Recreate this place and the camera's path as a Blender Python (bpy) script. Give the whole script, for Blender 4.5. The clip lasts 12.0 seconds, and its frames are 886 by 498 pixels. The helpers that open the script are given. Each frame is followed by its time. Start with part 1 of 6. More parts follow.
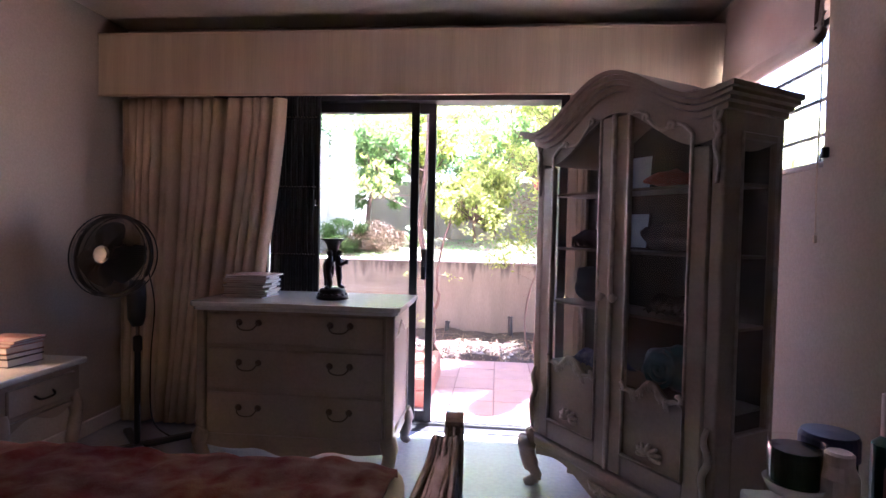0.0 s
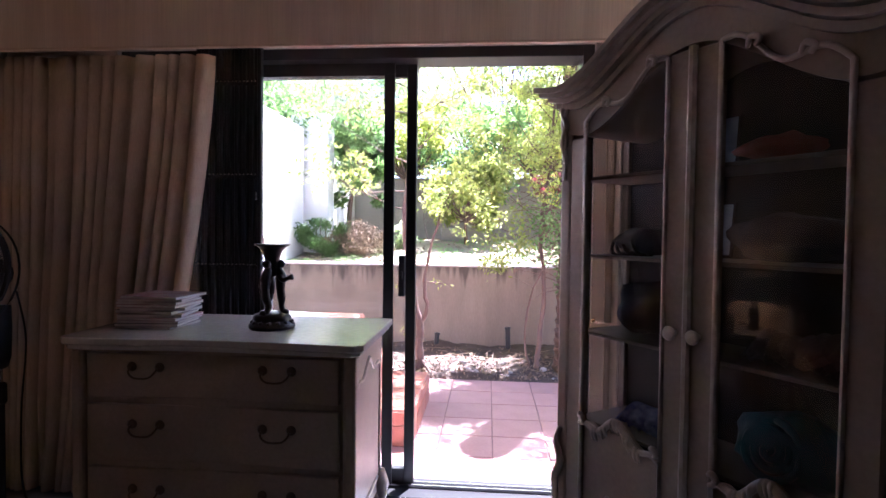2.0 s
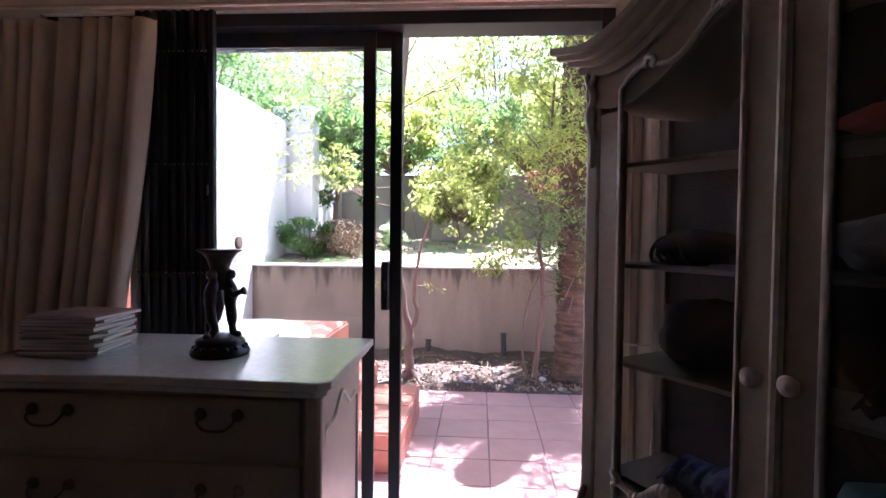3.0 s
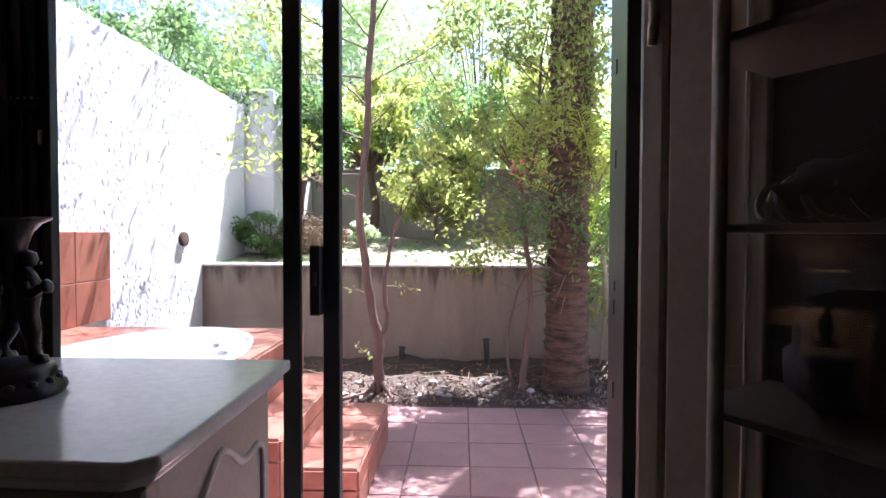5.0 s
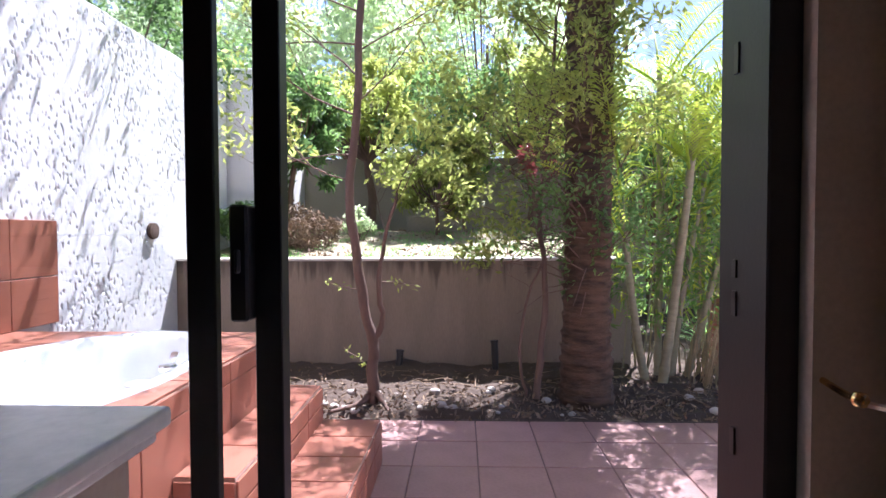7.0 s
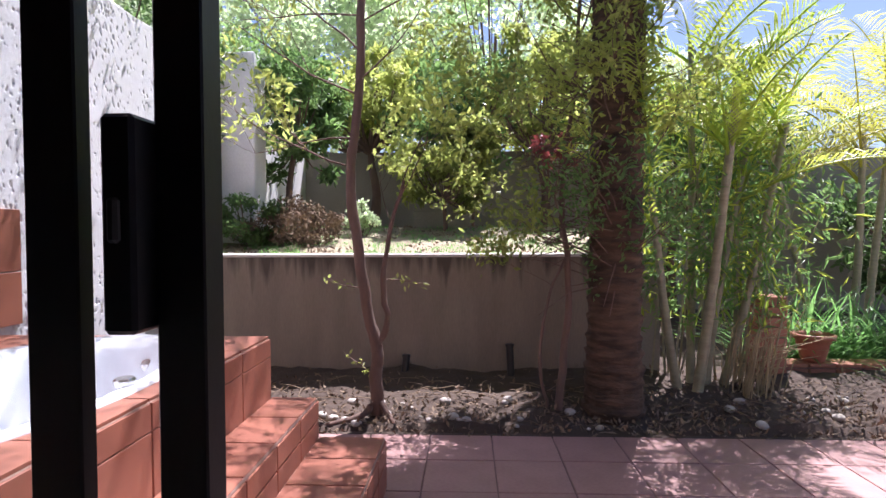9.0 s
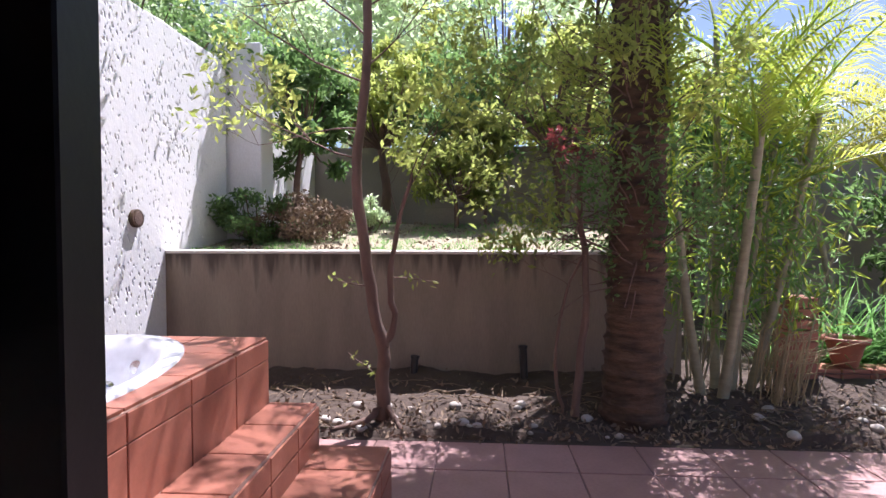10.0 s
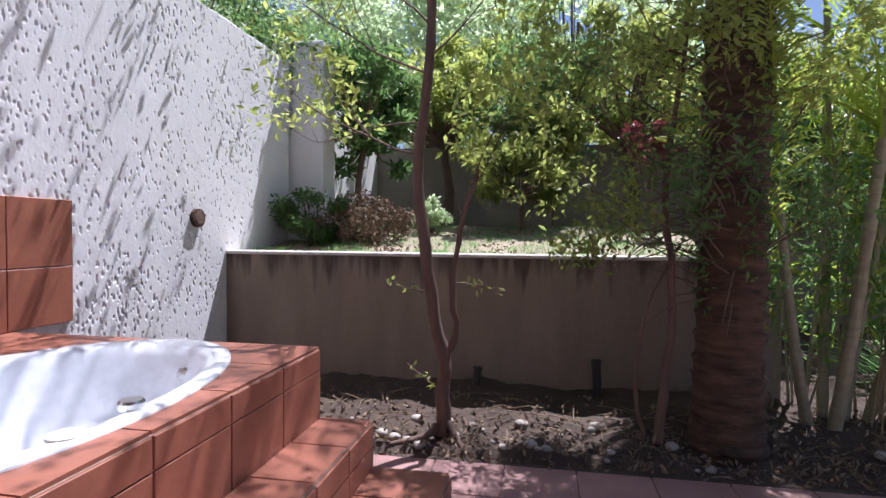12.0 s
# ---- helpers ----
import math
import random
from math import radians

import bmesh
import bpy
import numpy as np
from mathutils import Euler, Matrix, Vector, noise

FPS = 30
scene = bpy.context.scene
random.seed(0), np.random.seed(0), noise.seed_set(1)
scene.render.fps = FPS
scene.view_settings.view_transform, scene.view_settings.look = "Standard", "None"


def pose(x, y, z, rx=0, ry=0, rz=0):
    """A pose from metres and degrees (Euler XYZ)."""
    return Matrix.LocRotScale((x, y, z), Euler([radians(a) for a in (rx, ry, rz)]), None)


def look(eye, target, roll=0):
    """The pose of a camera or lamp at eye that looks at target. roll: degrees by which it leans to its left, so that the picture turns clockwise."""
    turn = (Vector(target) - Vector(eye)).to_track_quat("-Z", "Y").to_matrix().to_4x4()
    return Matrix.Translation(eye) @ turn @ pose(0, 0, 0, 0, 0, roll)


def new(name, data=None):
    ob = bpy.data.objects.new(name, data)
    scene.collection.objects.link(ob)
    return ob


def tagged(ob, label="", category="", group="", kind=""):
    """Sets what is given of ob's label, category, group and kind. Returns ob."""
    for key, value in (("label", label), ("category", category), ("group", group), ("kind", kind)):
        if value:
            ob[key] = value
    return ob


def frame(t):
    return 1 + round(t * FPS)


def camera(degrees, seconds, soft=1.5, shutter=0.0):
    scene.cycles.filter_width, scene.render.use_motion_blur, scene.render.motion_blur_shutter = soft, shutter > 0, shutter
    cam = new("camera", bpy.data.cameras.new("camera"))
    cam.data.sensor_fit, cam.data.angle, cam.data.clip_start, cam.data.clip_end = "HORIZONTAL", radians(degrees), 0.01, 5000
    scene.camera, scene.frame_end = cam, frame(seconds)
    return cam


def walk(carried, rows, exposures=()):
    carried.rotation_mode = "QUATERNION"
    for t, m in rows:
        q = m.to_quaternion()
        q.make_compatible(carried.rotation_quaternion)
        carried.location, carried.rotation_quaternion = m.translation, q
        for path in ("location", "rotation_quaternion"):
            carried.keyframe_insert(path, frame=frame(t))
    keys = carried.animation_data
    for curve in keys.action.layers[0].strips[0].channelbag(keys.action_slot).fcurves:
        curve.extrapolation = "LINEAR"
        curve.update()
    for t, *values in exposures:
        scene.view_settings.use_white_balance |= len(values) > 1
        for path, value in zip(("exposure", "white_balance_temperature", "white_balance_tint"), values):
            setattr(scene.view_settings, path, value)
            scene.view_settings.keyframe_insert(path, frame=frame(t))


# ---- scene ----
cam = camera(78.0, 12.0)
PATH = [
    (0, (2.146, 0.536, 1.255), (1.947, 2.525, 1.193), 1.2),
    (0.5, (2.114, 0.759, 1.267), (1.928, 2.749, 1.204), 1.0),
    (1, (2.112, 0.965, 1.266), (1.932, 2.956, 1.203), 0.9),
    (1.5, (2.109, 1.19, 1.261), (1.936, 3.182, 1.2), 0.9),
    (2, (2.093, 1.381, 1.261), (1.927, 3.373, 1.2), 0.7),
    (2.5, (2.061, 1.591, 1.273), (1.903, 3.583, 1.21), 0.8),
    (3, (2.06, 1.805, 1.271), (1.925, 3.799, 1.206), 0.6),
    (3.2, (2.067, 1.888, 1.257), (1.943, 3.883, 1.207), 0.9),
    (4.8, (2.102, 2.415, 1.167), (2.026, 4.413, 1.118), -0.0),
    (5, (2.084, 2.486, 1.177), (2.016, 4.484, 1.123), 0.2),
    (5.5, (2.109, 2.634, 1.154), (2.038, 4.632, 1.092), 0.0),
    (6, (2.098, 2.787, 1.131), (2.034, 4.785, 1.072), -0.0),
    (6.5, (2.087, 2.926, 1.117), (2.02, 4.924, 1.057), -0.0),
    (7, (2.051, 3.090, 1.097), (1.980, 5.088, 1.037), -0.2),
    (9, (1.985, 3.520, 1.038), (1.898, 5.518, 0.980), -0.2),
    (9.5, (1.967, 3.615, 1.018), (1.871, 5.612, 0.962), 0.0),
    (10, (1.988, 3.715, 1.022), (1.857, 5.710, 0.957), -0.0),
    (10.5, (1.979, 3.797, 1.034), (1.811, 5.789, 0.969), 0.1),
    (11, (1.941, 3.886, 1.014), (1.721, 5.873, 0.960), 0.4),
    (11.5, (1.929, 3.949, 1.014), (1.645, 5.928, 0.959), 0.4),
    (12, (1.938, 3.992, 1.019), (1.583, 5.960, 0.962), 0.5),
]

EXPOSURES = [(0, 4.5, 5350, 33), (1.5, 3.97, 5350, 33), (2.5, 3.5, 5350, 30), (3.2, 3.2, 5350, 28), (5.0, 2.52, 5450, 23), (5.5, 2.36, 5450, 22), (6.5, 2.08, 5450, 22), (7.2, 1.95, 5550, 23), (9.0, 1.4, 5750, 25), (10.0, 1.36, 5700, 24), (11.0, 1.16, 5600, 22), (12, 0.85, 5550, 21)]
walk(cam, [(t, look(eye, target, roll)) for t, eye, target, roll in PATH], EXPOSURES)

# ---- world, sun and lamps ----
world = bpy.data.worlds.new("world")
scene.world = world
world.use_nodes = True
wn = world.node_tree
sky = wn.nodes.new("ShaderNodeTexSky")
sky.sky_type = "NISHITA"
sky.sun_disc = False
sky.sun_elevation = radians(63)
sky.sun_rotation = radians(24)
wn.links.new(sky.outputs[0], wn.nodes["Background"].inputs[0])
wn.nodes["Background"].inputs[1].default_value = 0.055
sun = new("sun", bpy.data.lights.new("sun", "SUN"))
sun.data.energy, sun.data.angle, sun.data.color = 5.0, radians(0.55), (1.0, 0.95, 0.87)
sun.matrix_world = look((0.2 * 20, 0.45 * 20, 20), (0, 0, 0))


# ---- materials ----
def mat(name, colour, rough=0.6, metal=0.0, second=None, scale=6.0, grain=60.0, bump=0.15, stretch=(1, 1, 1), mix=0.5, vary=0.0, spec=0.5, relief=0.0, relief_scale=12.0, alpha=1.0):
    """A surface with colour drift at two scales, fine bump and, between separate pieces, a little variation."""
    m = bpy.data.materials.new(name)
    m.use_nodes = True
    nt = m.node_tree
    b = nt.nodes["Principled BSDF"]
    co = nt.nodes.new("ShaderNodeTexCoord")
    mp = nt.nodes.new("ShaderNodeMapping")
    mp.inputs["Scale"].default_value = stretch
    nt.links.new(co.outputs["Object"], mp.inputs[0])
    n1, n2 = nt.nodes.new("ShaderNodeTexNoise"), nt.nodes.new("ShaderNodeTexNoise")
    n1.inputs["Scale"].default_value, n2.inputs["Scale"].default_value = scale, grain
    n1.inputs["Detail"].default_value, n2.inputs["Detail"].default_value = 6, 4
    for n in (n1, n2):
        nt.links.new(mp.outputs[0], n.inputs["Vector"])
    ramp = nt.nodes.new("ShaderNodeMapRange")
    ramp.inputs[1].default_value, ramp.inputs[2].default_value = 0.35, 0.7
    nt.links.new(n1.outputs[0], ramp.inputs[0])
    mx = nt.nodes.new("ShaderNodeMix")
    mx.data_type = "RGBA"
    mx.inputs[6].default_value = (*colour, 1)
    mx.inputs[7].default_value = (*(second or [c * 0.75 for c in colour]), 1)
    ml = nt.nodes.new("ShaderNodeMath")
    ml.operation = "MULTIPLY"
    ml.inputs[1].default_value = mix
    nt.links.new(ramp.outputs[0], ml.inputs[0])
    nt.links.new(ml.outputs[0], mx.inputs[0])
    hs = nt.nodes.new("ShaderNodeHueSaturation")
    nt.links.new(mx.outputs[2], hs.inputs["Color"])
    val = nt.nodes.new("ShaderNodeMath")
    val.operation = "MULTIPLY_ADD"
    val.inputs[1].default_value, val.inputs[2].default_value = 0.35, 0.825
    nt.links.new(n2.outputs[0], val.inputs[0])
    if vary:
        oi, gi = nt.nodes.new("ShaderNodeObjectInfo"), nt.nodes.new("ShaderNodeNewGeometry")
        ad = nt.nodes.new("ShaderNodeMath")
        ad.operation = "ADD"
        nt.links.new(oi.outputs["Random"], ad.inputs[0])
        nt.links.new(gi.outputs["Random Per Island"], ad.inputs[1])
        va = nt.nodes.new("ShaderNodeMath")
        va.operation = "MULTIPLY_ADD"
        va.inputs[1].default_value, va.inputs[2].default_value = vary, 1 - vary
        nt.links.new(ad.outputs[0], va.inputs[0])
        mu = nt.nodes.new("ShaderNodeMath")
        mu.operation = "MULTIPLY"
        nt.links.new(va.outputs[0], mu.inputs[0])
        nt.links.new(val.outputs[0], mu.inputs[1])
        val = mu
    nt.links.new(val.outputs[0], hs.inputs["Value"])
    nt.links.new(hs.outputs[0], b.inputs["Base Color"])
    b.inputs["Roughness"].default_value, b.inputs["Metallic"].default_value = rough, metal
    b.inputs["Specular IOR Level"].default_value = spec
    bp = nt.nodes.new("ShaderNodeBump")
    bp.inputs["Strength"].default_value, bp.inputs["Distance"].default_value = bump, 0.004
    nt.links.new(n2.outputs[0], bp.inputs["Height"])
    if relief:
        n3 = nt.nodes.new("ShaderNodeTexNoise")
        n3.inputs["Scale"].default_value, n3.inputs["Detail"].default_value = relief_scale, 3
        nt.links.new(mp.outputs[0], n3.inputs["Vector"])
        b2 = nt.nodes.new("ShaderNodeBump")
        b2.inputs["Strength"].default_value, b2.inputs["Distance"].default_value = relief, 0.02
        nt.links.new(n3.outputs[0], b2.inputs["Height"])
        nt.links.new(bp.outputs[0], b2.inputs["Normal"])
        bp = b2
    nt.links.new(bp.outputs[0], b.inputs["Normal"])
    return m


def leaf_mat(name, colour, second, through_part=0.45):
    """Leaves: varied between pieces, with light passing through them."""
    m = mat(name, colour, 0.45, second=second, scale=3.0, grain=30, bump=0.05, mix=0.8, vary=0.45)
    nt = m.node_tree
    b, out = nt.nodes["Principled BSDF"], nt.nodes["Material Output"]
    tr = nt.nodes.new("ShaderNodeBsdfTranslucent")
    hs = nt.nodes["Hue/Saturation/Value"]
    glow = nt.nodes.new("ShaderNodeHueSaturation")
    glow.inputs["Saturation"].default_value, glow.inputs["Value"].default_value = 0.95, 2.35
    nt.links.new(hs.outputs[0], glow.inputs["Color"])
    nt.links.new(glow.outputs[0], tr.inputs[0])
    ms = nt.nodes.new("ShaderNodeMixShader")
    ms.inputs[0].default_value = through_part
    nt.links.new(b.outputs[0], ms.inputs[1])
    nt.links.new(tr.outputs[0], ms.inputs[2])
    nt.links.new(ms.outputs[0], out.inputs[0])
    return m


def glass_mat(name, tint=(1, 1, 1), rough=0.0, gloss=0.035):
    """Thin clear pane: passes light straight through and mirrors a little of it."""
    m = bpy.data.materials.new(name)
    m.use_nodes = True
    nt = m.node_tree
    out = nt.nodes["Material Output"]
    nt.nodes.remove(nt.nodes["Principled BSDF"])
    tp, gl, ms, lw, pw, fr = (nt.nodes.new("ShaderNode" + k) for k in ("BsdfTransparent", "BsdfGlossy", "MixShader", "LayerWeight", "Math", "Math"))
    lw.inputs[0].default_value = 0.5
    pw.operation, fr.operation = "POWER", "MULTIPLY_ADD"
    pw.inputs[1].default_value = 5.0
    fr.inputs[1].default_value, fr.inputs[2].default_value = 0.96, gloss
    nt.links.new(lw.outputs["Facing"], pw.inputs[0])
    nt.links.new(pw.outputs[0], fr.inputs[0])
    tp.inputs[0].default_value = (*tint, 1)
    gl.inputs["Roughness"].default_value = rough
    nt.links.new(fr.outputs[0], ms.inputs[0])
    nt.links.new(tp.outputs[0], ms.inputs[1])
    nt.links.new(gl.outputs[0], ms.inputs[2])
    nt.links.new(ms.outputs[0], out.inputs[0])
    return m


M = {}
M["plaster"] = mat("painted_plaster", (0.48, 0.41, 0.335), 0.85, second=(0.41, 0.345, 0.28), scale=2, grain=90, bump=0.12)
M["ceiling"] = mat("ceiling_paint", (0.64, 0.58, 0.53), 0.9, scale=2, grain=70, bump=0.1, mix=0.3)
# Floor's blue tint imitates the sky reflected in it.
M["floor"] = mat("pale_sky_tinted_floor", (0.44, 0.46, 0.52), 0.24, scale=3, grain=40, bump=0.05, mix=0.3)
M["fabric"] = mat("cream_curtain_fabric", (0.62, 0.5, 0.375), 0.95, second=(0.5, 0.39, 0.28), scale=9, grain=260, bump=0.25, stretch=(1, 1, 0.15), spec=0.15)
M["pelmet"] = mat("striped_pelmet_fabric", (0.66, 0.55, 0.42), 0.95, second=(0.54, 0.43, 0.32), scale=14, grain=260, bump=0.2, stretch=(1, 1, 0.02), mix=0.8, spec=0.15)
M["black"] = mat("black_aluminium", (0.012, 0.012, 0.014), 0.42, 0.3, scale=8, grain=120, bump=0.05)
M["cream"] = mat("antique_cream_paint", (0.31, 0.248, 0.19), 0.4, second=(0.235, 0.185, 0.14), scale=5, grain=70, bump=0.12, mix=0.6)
M["crest"] = mat("worn_carving_paint", (0.44, 0.37, 0.3), 0.4, second=(0.3, 0.245, 0.19), scale=30, grain=120, bump=0.15, mix=0.8)
# Inner back and shelves are darkened in colour to deepen the cabinet's dim inside.
M["dim_inside"] = mat("dimmed_cabinet_inside", (0.03, 0.024, 0.02), 0.7, scale=6, grain=80, bump=0.1)
M["shelf"] = mat("dimmed_brown_shelf", (0.17, 0.135, 0.105), 0.35, scale=6, grain=80, bump=0.06)
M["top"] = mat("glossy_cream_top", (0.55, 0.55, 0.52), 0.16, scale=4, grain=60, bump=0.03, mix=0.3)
M["bronze"] = mat("dark_bronze", (0.035, 0.03, 0.027), 0.35, 0.6, scale=20, grain=90, bump=0.3)
M["handle"] = mat("aged_bronze", (0.1, 0.075, 0.055), 0.4, 0.5, scale=20, grain=90, bump=0.2)
M["plastic"] = mat("black_plastic", (0.018, 0.017, 0.017), 0.4, scale=10, grain=100, bump=0.05)
M["rough"] = mat("rough_white_plaster", (0.8, 0.79, 0.8), 0.9, second=(0.64, 0.62, 0.6), scale=1.3, grain=110, bump=0.12, relief=0.04, relief_scale=60, stretch=(1, 1, 0.5), mix=0.4)
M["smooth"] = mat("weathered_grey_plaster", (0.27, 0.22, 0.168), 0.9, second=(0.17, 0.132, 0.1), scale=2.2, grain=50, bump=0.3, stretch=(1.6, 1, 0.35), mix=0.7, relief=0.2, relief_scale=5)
# The far garden's shade is carried in this plaster's darker grey.
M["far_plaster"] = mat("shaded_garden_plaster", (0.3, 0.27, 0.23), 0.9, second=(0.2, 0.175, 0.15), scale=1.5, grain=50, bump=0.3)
M["cap"] = mat("pale_coping", (0.66, 0.62, 0.56), 0.9, second=(0.45, 0.41, 0.36), scale=6, grain=60, bump=0.3)
M["terra"] = mat("terracotta_tile", (0.34, 0.125, 0.077), 0.45, second=(0.22, 0.08, 0.054), scale=7, grain=60, bump=0.12, vary=0.14)
M["paver"] = mat("pink_patio_tile", (0.36, 0.2, 0.178), 0.55, second=(0.26, 0.14, 0.125), scale=5, grain=50, bump=0.18, vary=0.1)
M["grout"] = mat("cement_grout", (0.23, 0.14, 0.125), 0.95, scale=20, grain=120, bump=0.3)
M["deck_grout"] = mat("pale_deck_grout", (0.45, 0.3, 0.24), 0.95, scale=20, grain=120, bump=0.3)
M["enamel"] = mat("white_enamel", (0.82, 0.84, 0.88), 0.14, scale=2, grain=20, bump=0.0, mix=0.15)
M["soil"] = mat("dry_soil", (0.075, 0.05, 0.035), 0.95, second=(0.038, 0.026, 0.019), scale=9, grain=70, bump=0.9, relief=0.6, relief_scale=25)
M["stone"] = mat("garden_stone", (0.36, 0.32, 0.28), 0.9, scale=20, grain=80, bump=0.4, vary=0.3)
M["litter"] = mat("dry_leaf_litter", (0.24, 0.17, 0.11), 0.9, second=(0.13, 0.09, 0.06), scale=10, grain=60, bump=0.2, vary=0.35)
M["lawn"] = mat("dry_lawn", (0.34, 0.285, 0.195), 0.95, second=(0.2, 0.19, 0.1), scale=3, grain=80, bump=0.9, relief=0.5, relief_scale=30)
M["bark"] = mat("grey_brown_bark", (0.16, 0.1, 0.075), 0.9, second=(0.09, 0.055, 0.045), scale=14, grain=60, bump=0.7, stretch=(1, 1, 0.3))
M["palm"] = mat("palm_trunk_bark", (0.14, 0.085, 0.053), 0.95, second=(0.042, 0.027, 0.019), scale=6, grain=90, bump=1.0, stretch=(1, 1, 4.0), mix=0.95, relief=0.9, relief_scale=14)
M["cane"] = mat("green_grey_cane", (0.31, 0.285, 0.18), 0.6, second=(0.15, 0.125, 0.075), scale=10, grain=60, bump=0.2, stretch=(1, 1, 3))
M["straw"] = mat("dry_straw", (0.4, 0.32, 0.18), 0.8, second=(0.24, 0.18, 0.1), scale=8, grain=60, bump=0.2, vary=0.3)
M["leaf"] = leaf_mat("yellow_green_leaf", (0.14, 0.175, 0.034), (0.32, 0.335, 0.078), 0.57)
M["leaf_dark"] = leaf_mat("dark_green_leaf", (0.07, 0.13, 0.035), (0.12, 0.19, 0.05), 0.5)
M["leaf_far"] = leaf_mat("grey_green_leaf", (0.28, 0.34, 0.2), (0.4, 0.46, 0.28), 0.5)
M["frond"] = leaf_mat("palm_frond_leaf", (0.2, 0.28, 0.03), (0.36, 0.37, 0.04), 0.5)
M["gold_frond"] = leaf_mat("golden_frond_leaf", (0.24, 0.26, 0.035), (0.36, 0.32, 0.045), 0.5)
M["blade"] = leaf_mat("strap_leaf", (0.1, 0.22, 0.05), (0.16, 0.3, 0.08))
M["red"] = leaf_mat("red_leaf", (0.16, 0.025, 0.025), (0.1, 0.03, 0.025), 0.3)
M["glass"] = glass_mat("clear_glass", (0.97, 0.98, 0.98))
M["dark_glass"] = glass_mat("cabinet_glass", (0.93, 0.93, 0.93))
M["silver"] = mat("champagne_silver_leaf", (0.72, 0.68, 0.62), 0.22, 0.85, second=(0.36, 0.31, 0.27), scale=18, grain=80, bump=0.25, mix=0.7)
M["chrome"] = mat("brushed_steel", (0.6, 0.6, 0.6), 0.25, 1.0, bump=0.03)


def add_streaks(m, z0, z1, colour):
    """Dark water streaks that run down from a coping, longest where the noise lets them."""
    nt = m.node_tree
    b, hs = nt.nodes["Principled BSDF"], nt.nodes["Hue/Saturation/Value"]
    co = nt.nodes.new("ShaderNodeTexCoord")
    sx = nt.nodes.new("ShaderNodeSeparateXYZ")
    nt.links.new(co.outputs["Object"], sx.inputs[0])
    mp = nt.nodes.new("ShaderNodeMapping")
    mp.inputs["Scale"].default_value = (7, 7, 0.5)
    nt.links.new(co.outputs["Object"], mp.inputs[0])
    n = nt.nodes.new("ShaderNodeTexNoise")
    n.inputs["Scale"].default_value, n.inputs["Detail"].default_value = 1.6, 7
    nt.links.new(mp.outputs[0], n.inputs["Vector"])
    mr = nt.nodes.new("ShaderNodeMapRange")
    mr.inputs[1].default_value, mr.inputs[2].default_value, mr.inputs[3].default_value, mr.inputs[4].default_value = z0, z1, -0.5, 0.12
    nt.links.new(sx.outputs[2], mr.inputs[0])
    ad = nt.nodes.new("ShaderNodeMath")
    nt.links.new(n.outputs[0], ad.inputs[0])
    nt.links.new(mr.outputs[0], ad.inputs[1])
    cut = nt.nodes.new("ShaderNodeMapRange")
    cut.inputs[1].default_value, cut.inputs[2].default_value = 0.5, 0.66
    nt.links.new(ad.outputs[0], cut.inputs[0])
    mx = nt.nodes.new("ShaderNodeMix")
    mx.data_type = "RGBA"
    nt.links.new(cut.outputs[0], mx.inputs[0])
    nt.links.new(hs.outputs[0], mx.inputs[6])
    mx.inputs[7].default_value = (*colour, 1)
    nt.links.new(mx.outputs[2], b.inputs["Base Color"])


add_streaks(M["smooth"], 0.2, 0.84, (0.085, 0.068, 0.052))


# ---- mesh helpers ----
def part(name, bm, material, parent=None, label="", smooth=False):
    """Links a bmesh as one mesh object, under a thing or a part if one is given."""
    me = bpy.data.meshes.new(name)
    bmesh.ops.recalc_face_normals(bm, faces=bm.faces)
    bm.to_mesh(me)
    bm.free()
    me.materials.append(material)
    if smooth:
        for p in me.polygons:
            p.use_smooth = True
    ob = new(name, me)
    if parent:
        ob.parent = parent
    if label:
        ob["label"] = label
    return ob


def thing(name, place, label, category, group="", kind=""):
    ob = new(name)
    ob.matrix_basis = place if isinstance(place, Matrix) else pose(*place)
    return tagged(ob, label, category, group, kind)


def box(x0, y0, z0, x1, y1, z1, bevel=0.0, bm=None, seg=1):
    bm = bm or bmesh.new()
    made = bmesh.ops.create_cube(bm, size=1, matrix=Matrix.Translation(((x0 + x1) / 2, (y0 + y1) / 2, (z0 + z1) / 2)) @ Matrix.Diagonal((x1 - x0, y1 - y0, z1 - z0, 1)))
    if bevel:
        edges = list({e for v in made["verts"] for e in v.link_edges})
        bmesh.ops.bevel(bm, geom=edges, offset=bevel, segments=seg, affect="EDGES", profile=0.5)
    return bm


def tube(points, radii, sides=8, bm=None, cap=True):
    """A round, tapering limb along a line of points."""
    bm = bm or bmesh.new()
    pts = [Vector(p) for p in points]
    if not hasattr(radii, "__len__"):
        radii = [radii] * len(pts)
    rings = []
    up = Vector((0.31, 0.2, 0.93))
    for i, p in enumerate(pts):
        d = (pts[min(i + 1, len(pts) - 1)] - pts[max(i - 1, 0)]).normalized()
        a = d.cross(up if abs(d.dot(up)) < 0.95 else Vector((1, 0, 0))).normalized()
        b = d.cross(a)
        rings.append([bm.verts.new(p + (a * math.cos(k * math.tau / sides) + b * math.sin(k * math.tau / sides)) * radii[i]) for k in range(sides)])
    for r, s in zip(rings, rings[1:]):
        for k in range(sides):
            bm.faces.new((r[k], r[(k + 1) % sides], s[(k + 1) % sides], s[k]))
    if cap:
        bm.faces.new(rings[0][::-1])
        bm.faces.new(rings[-1])
    return bm


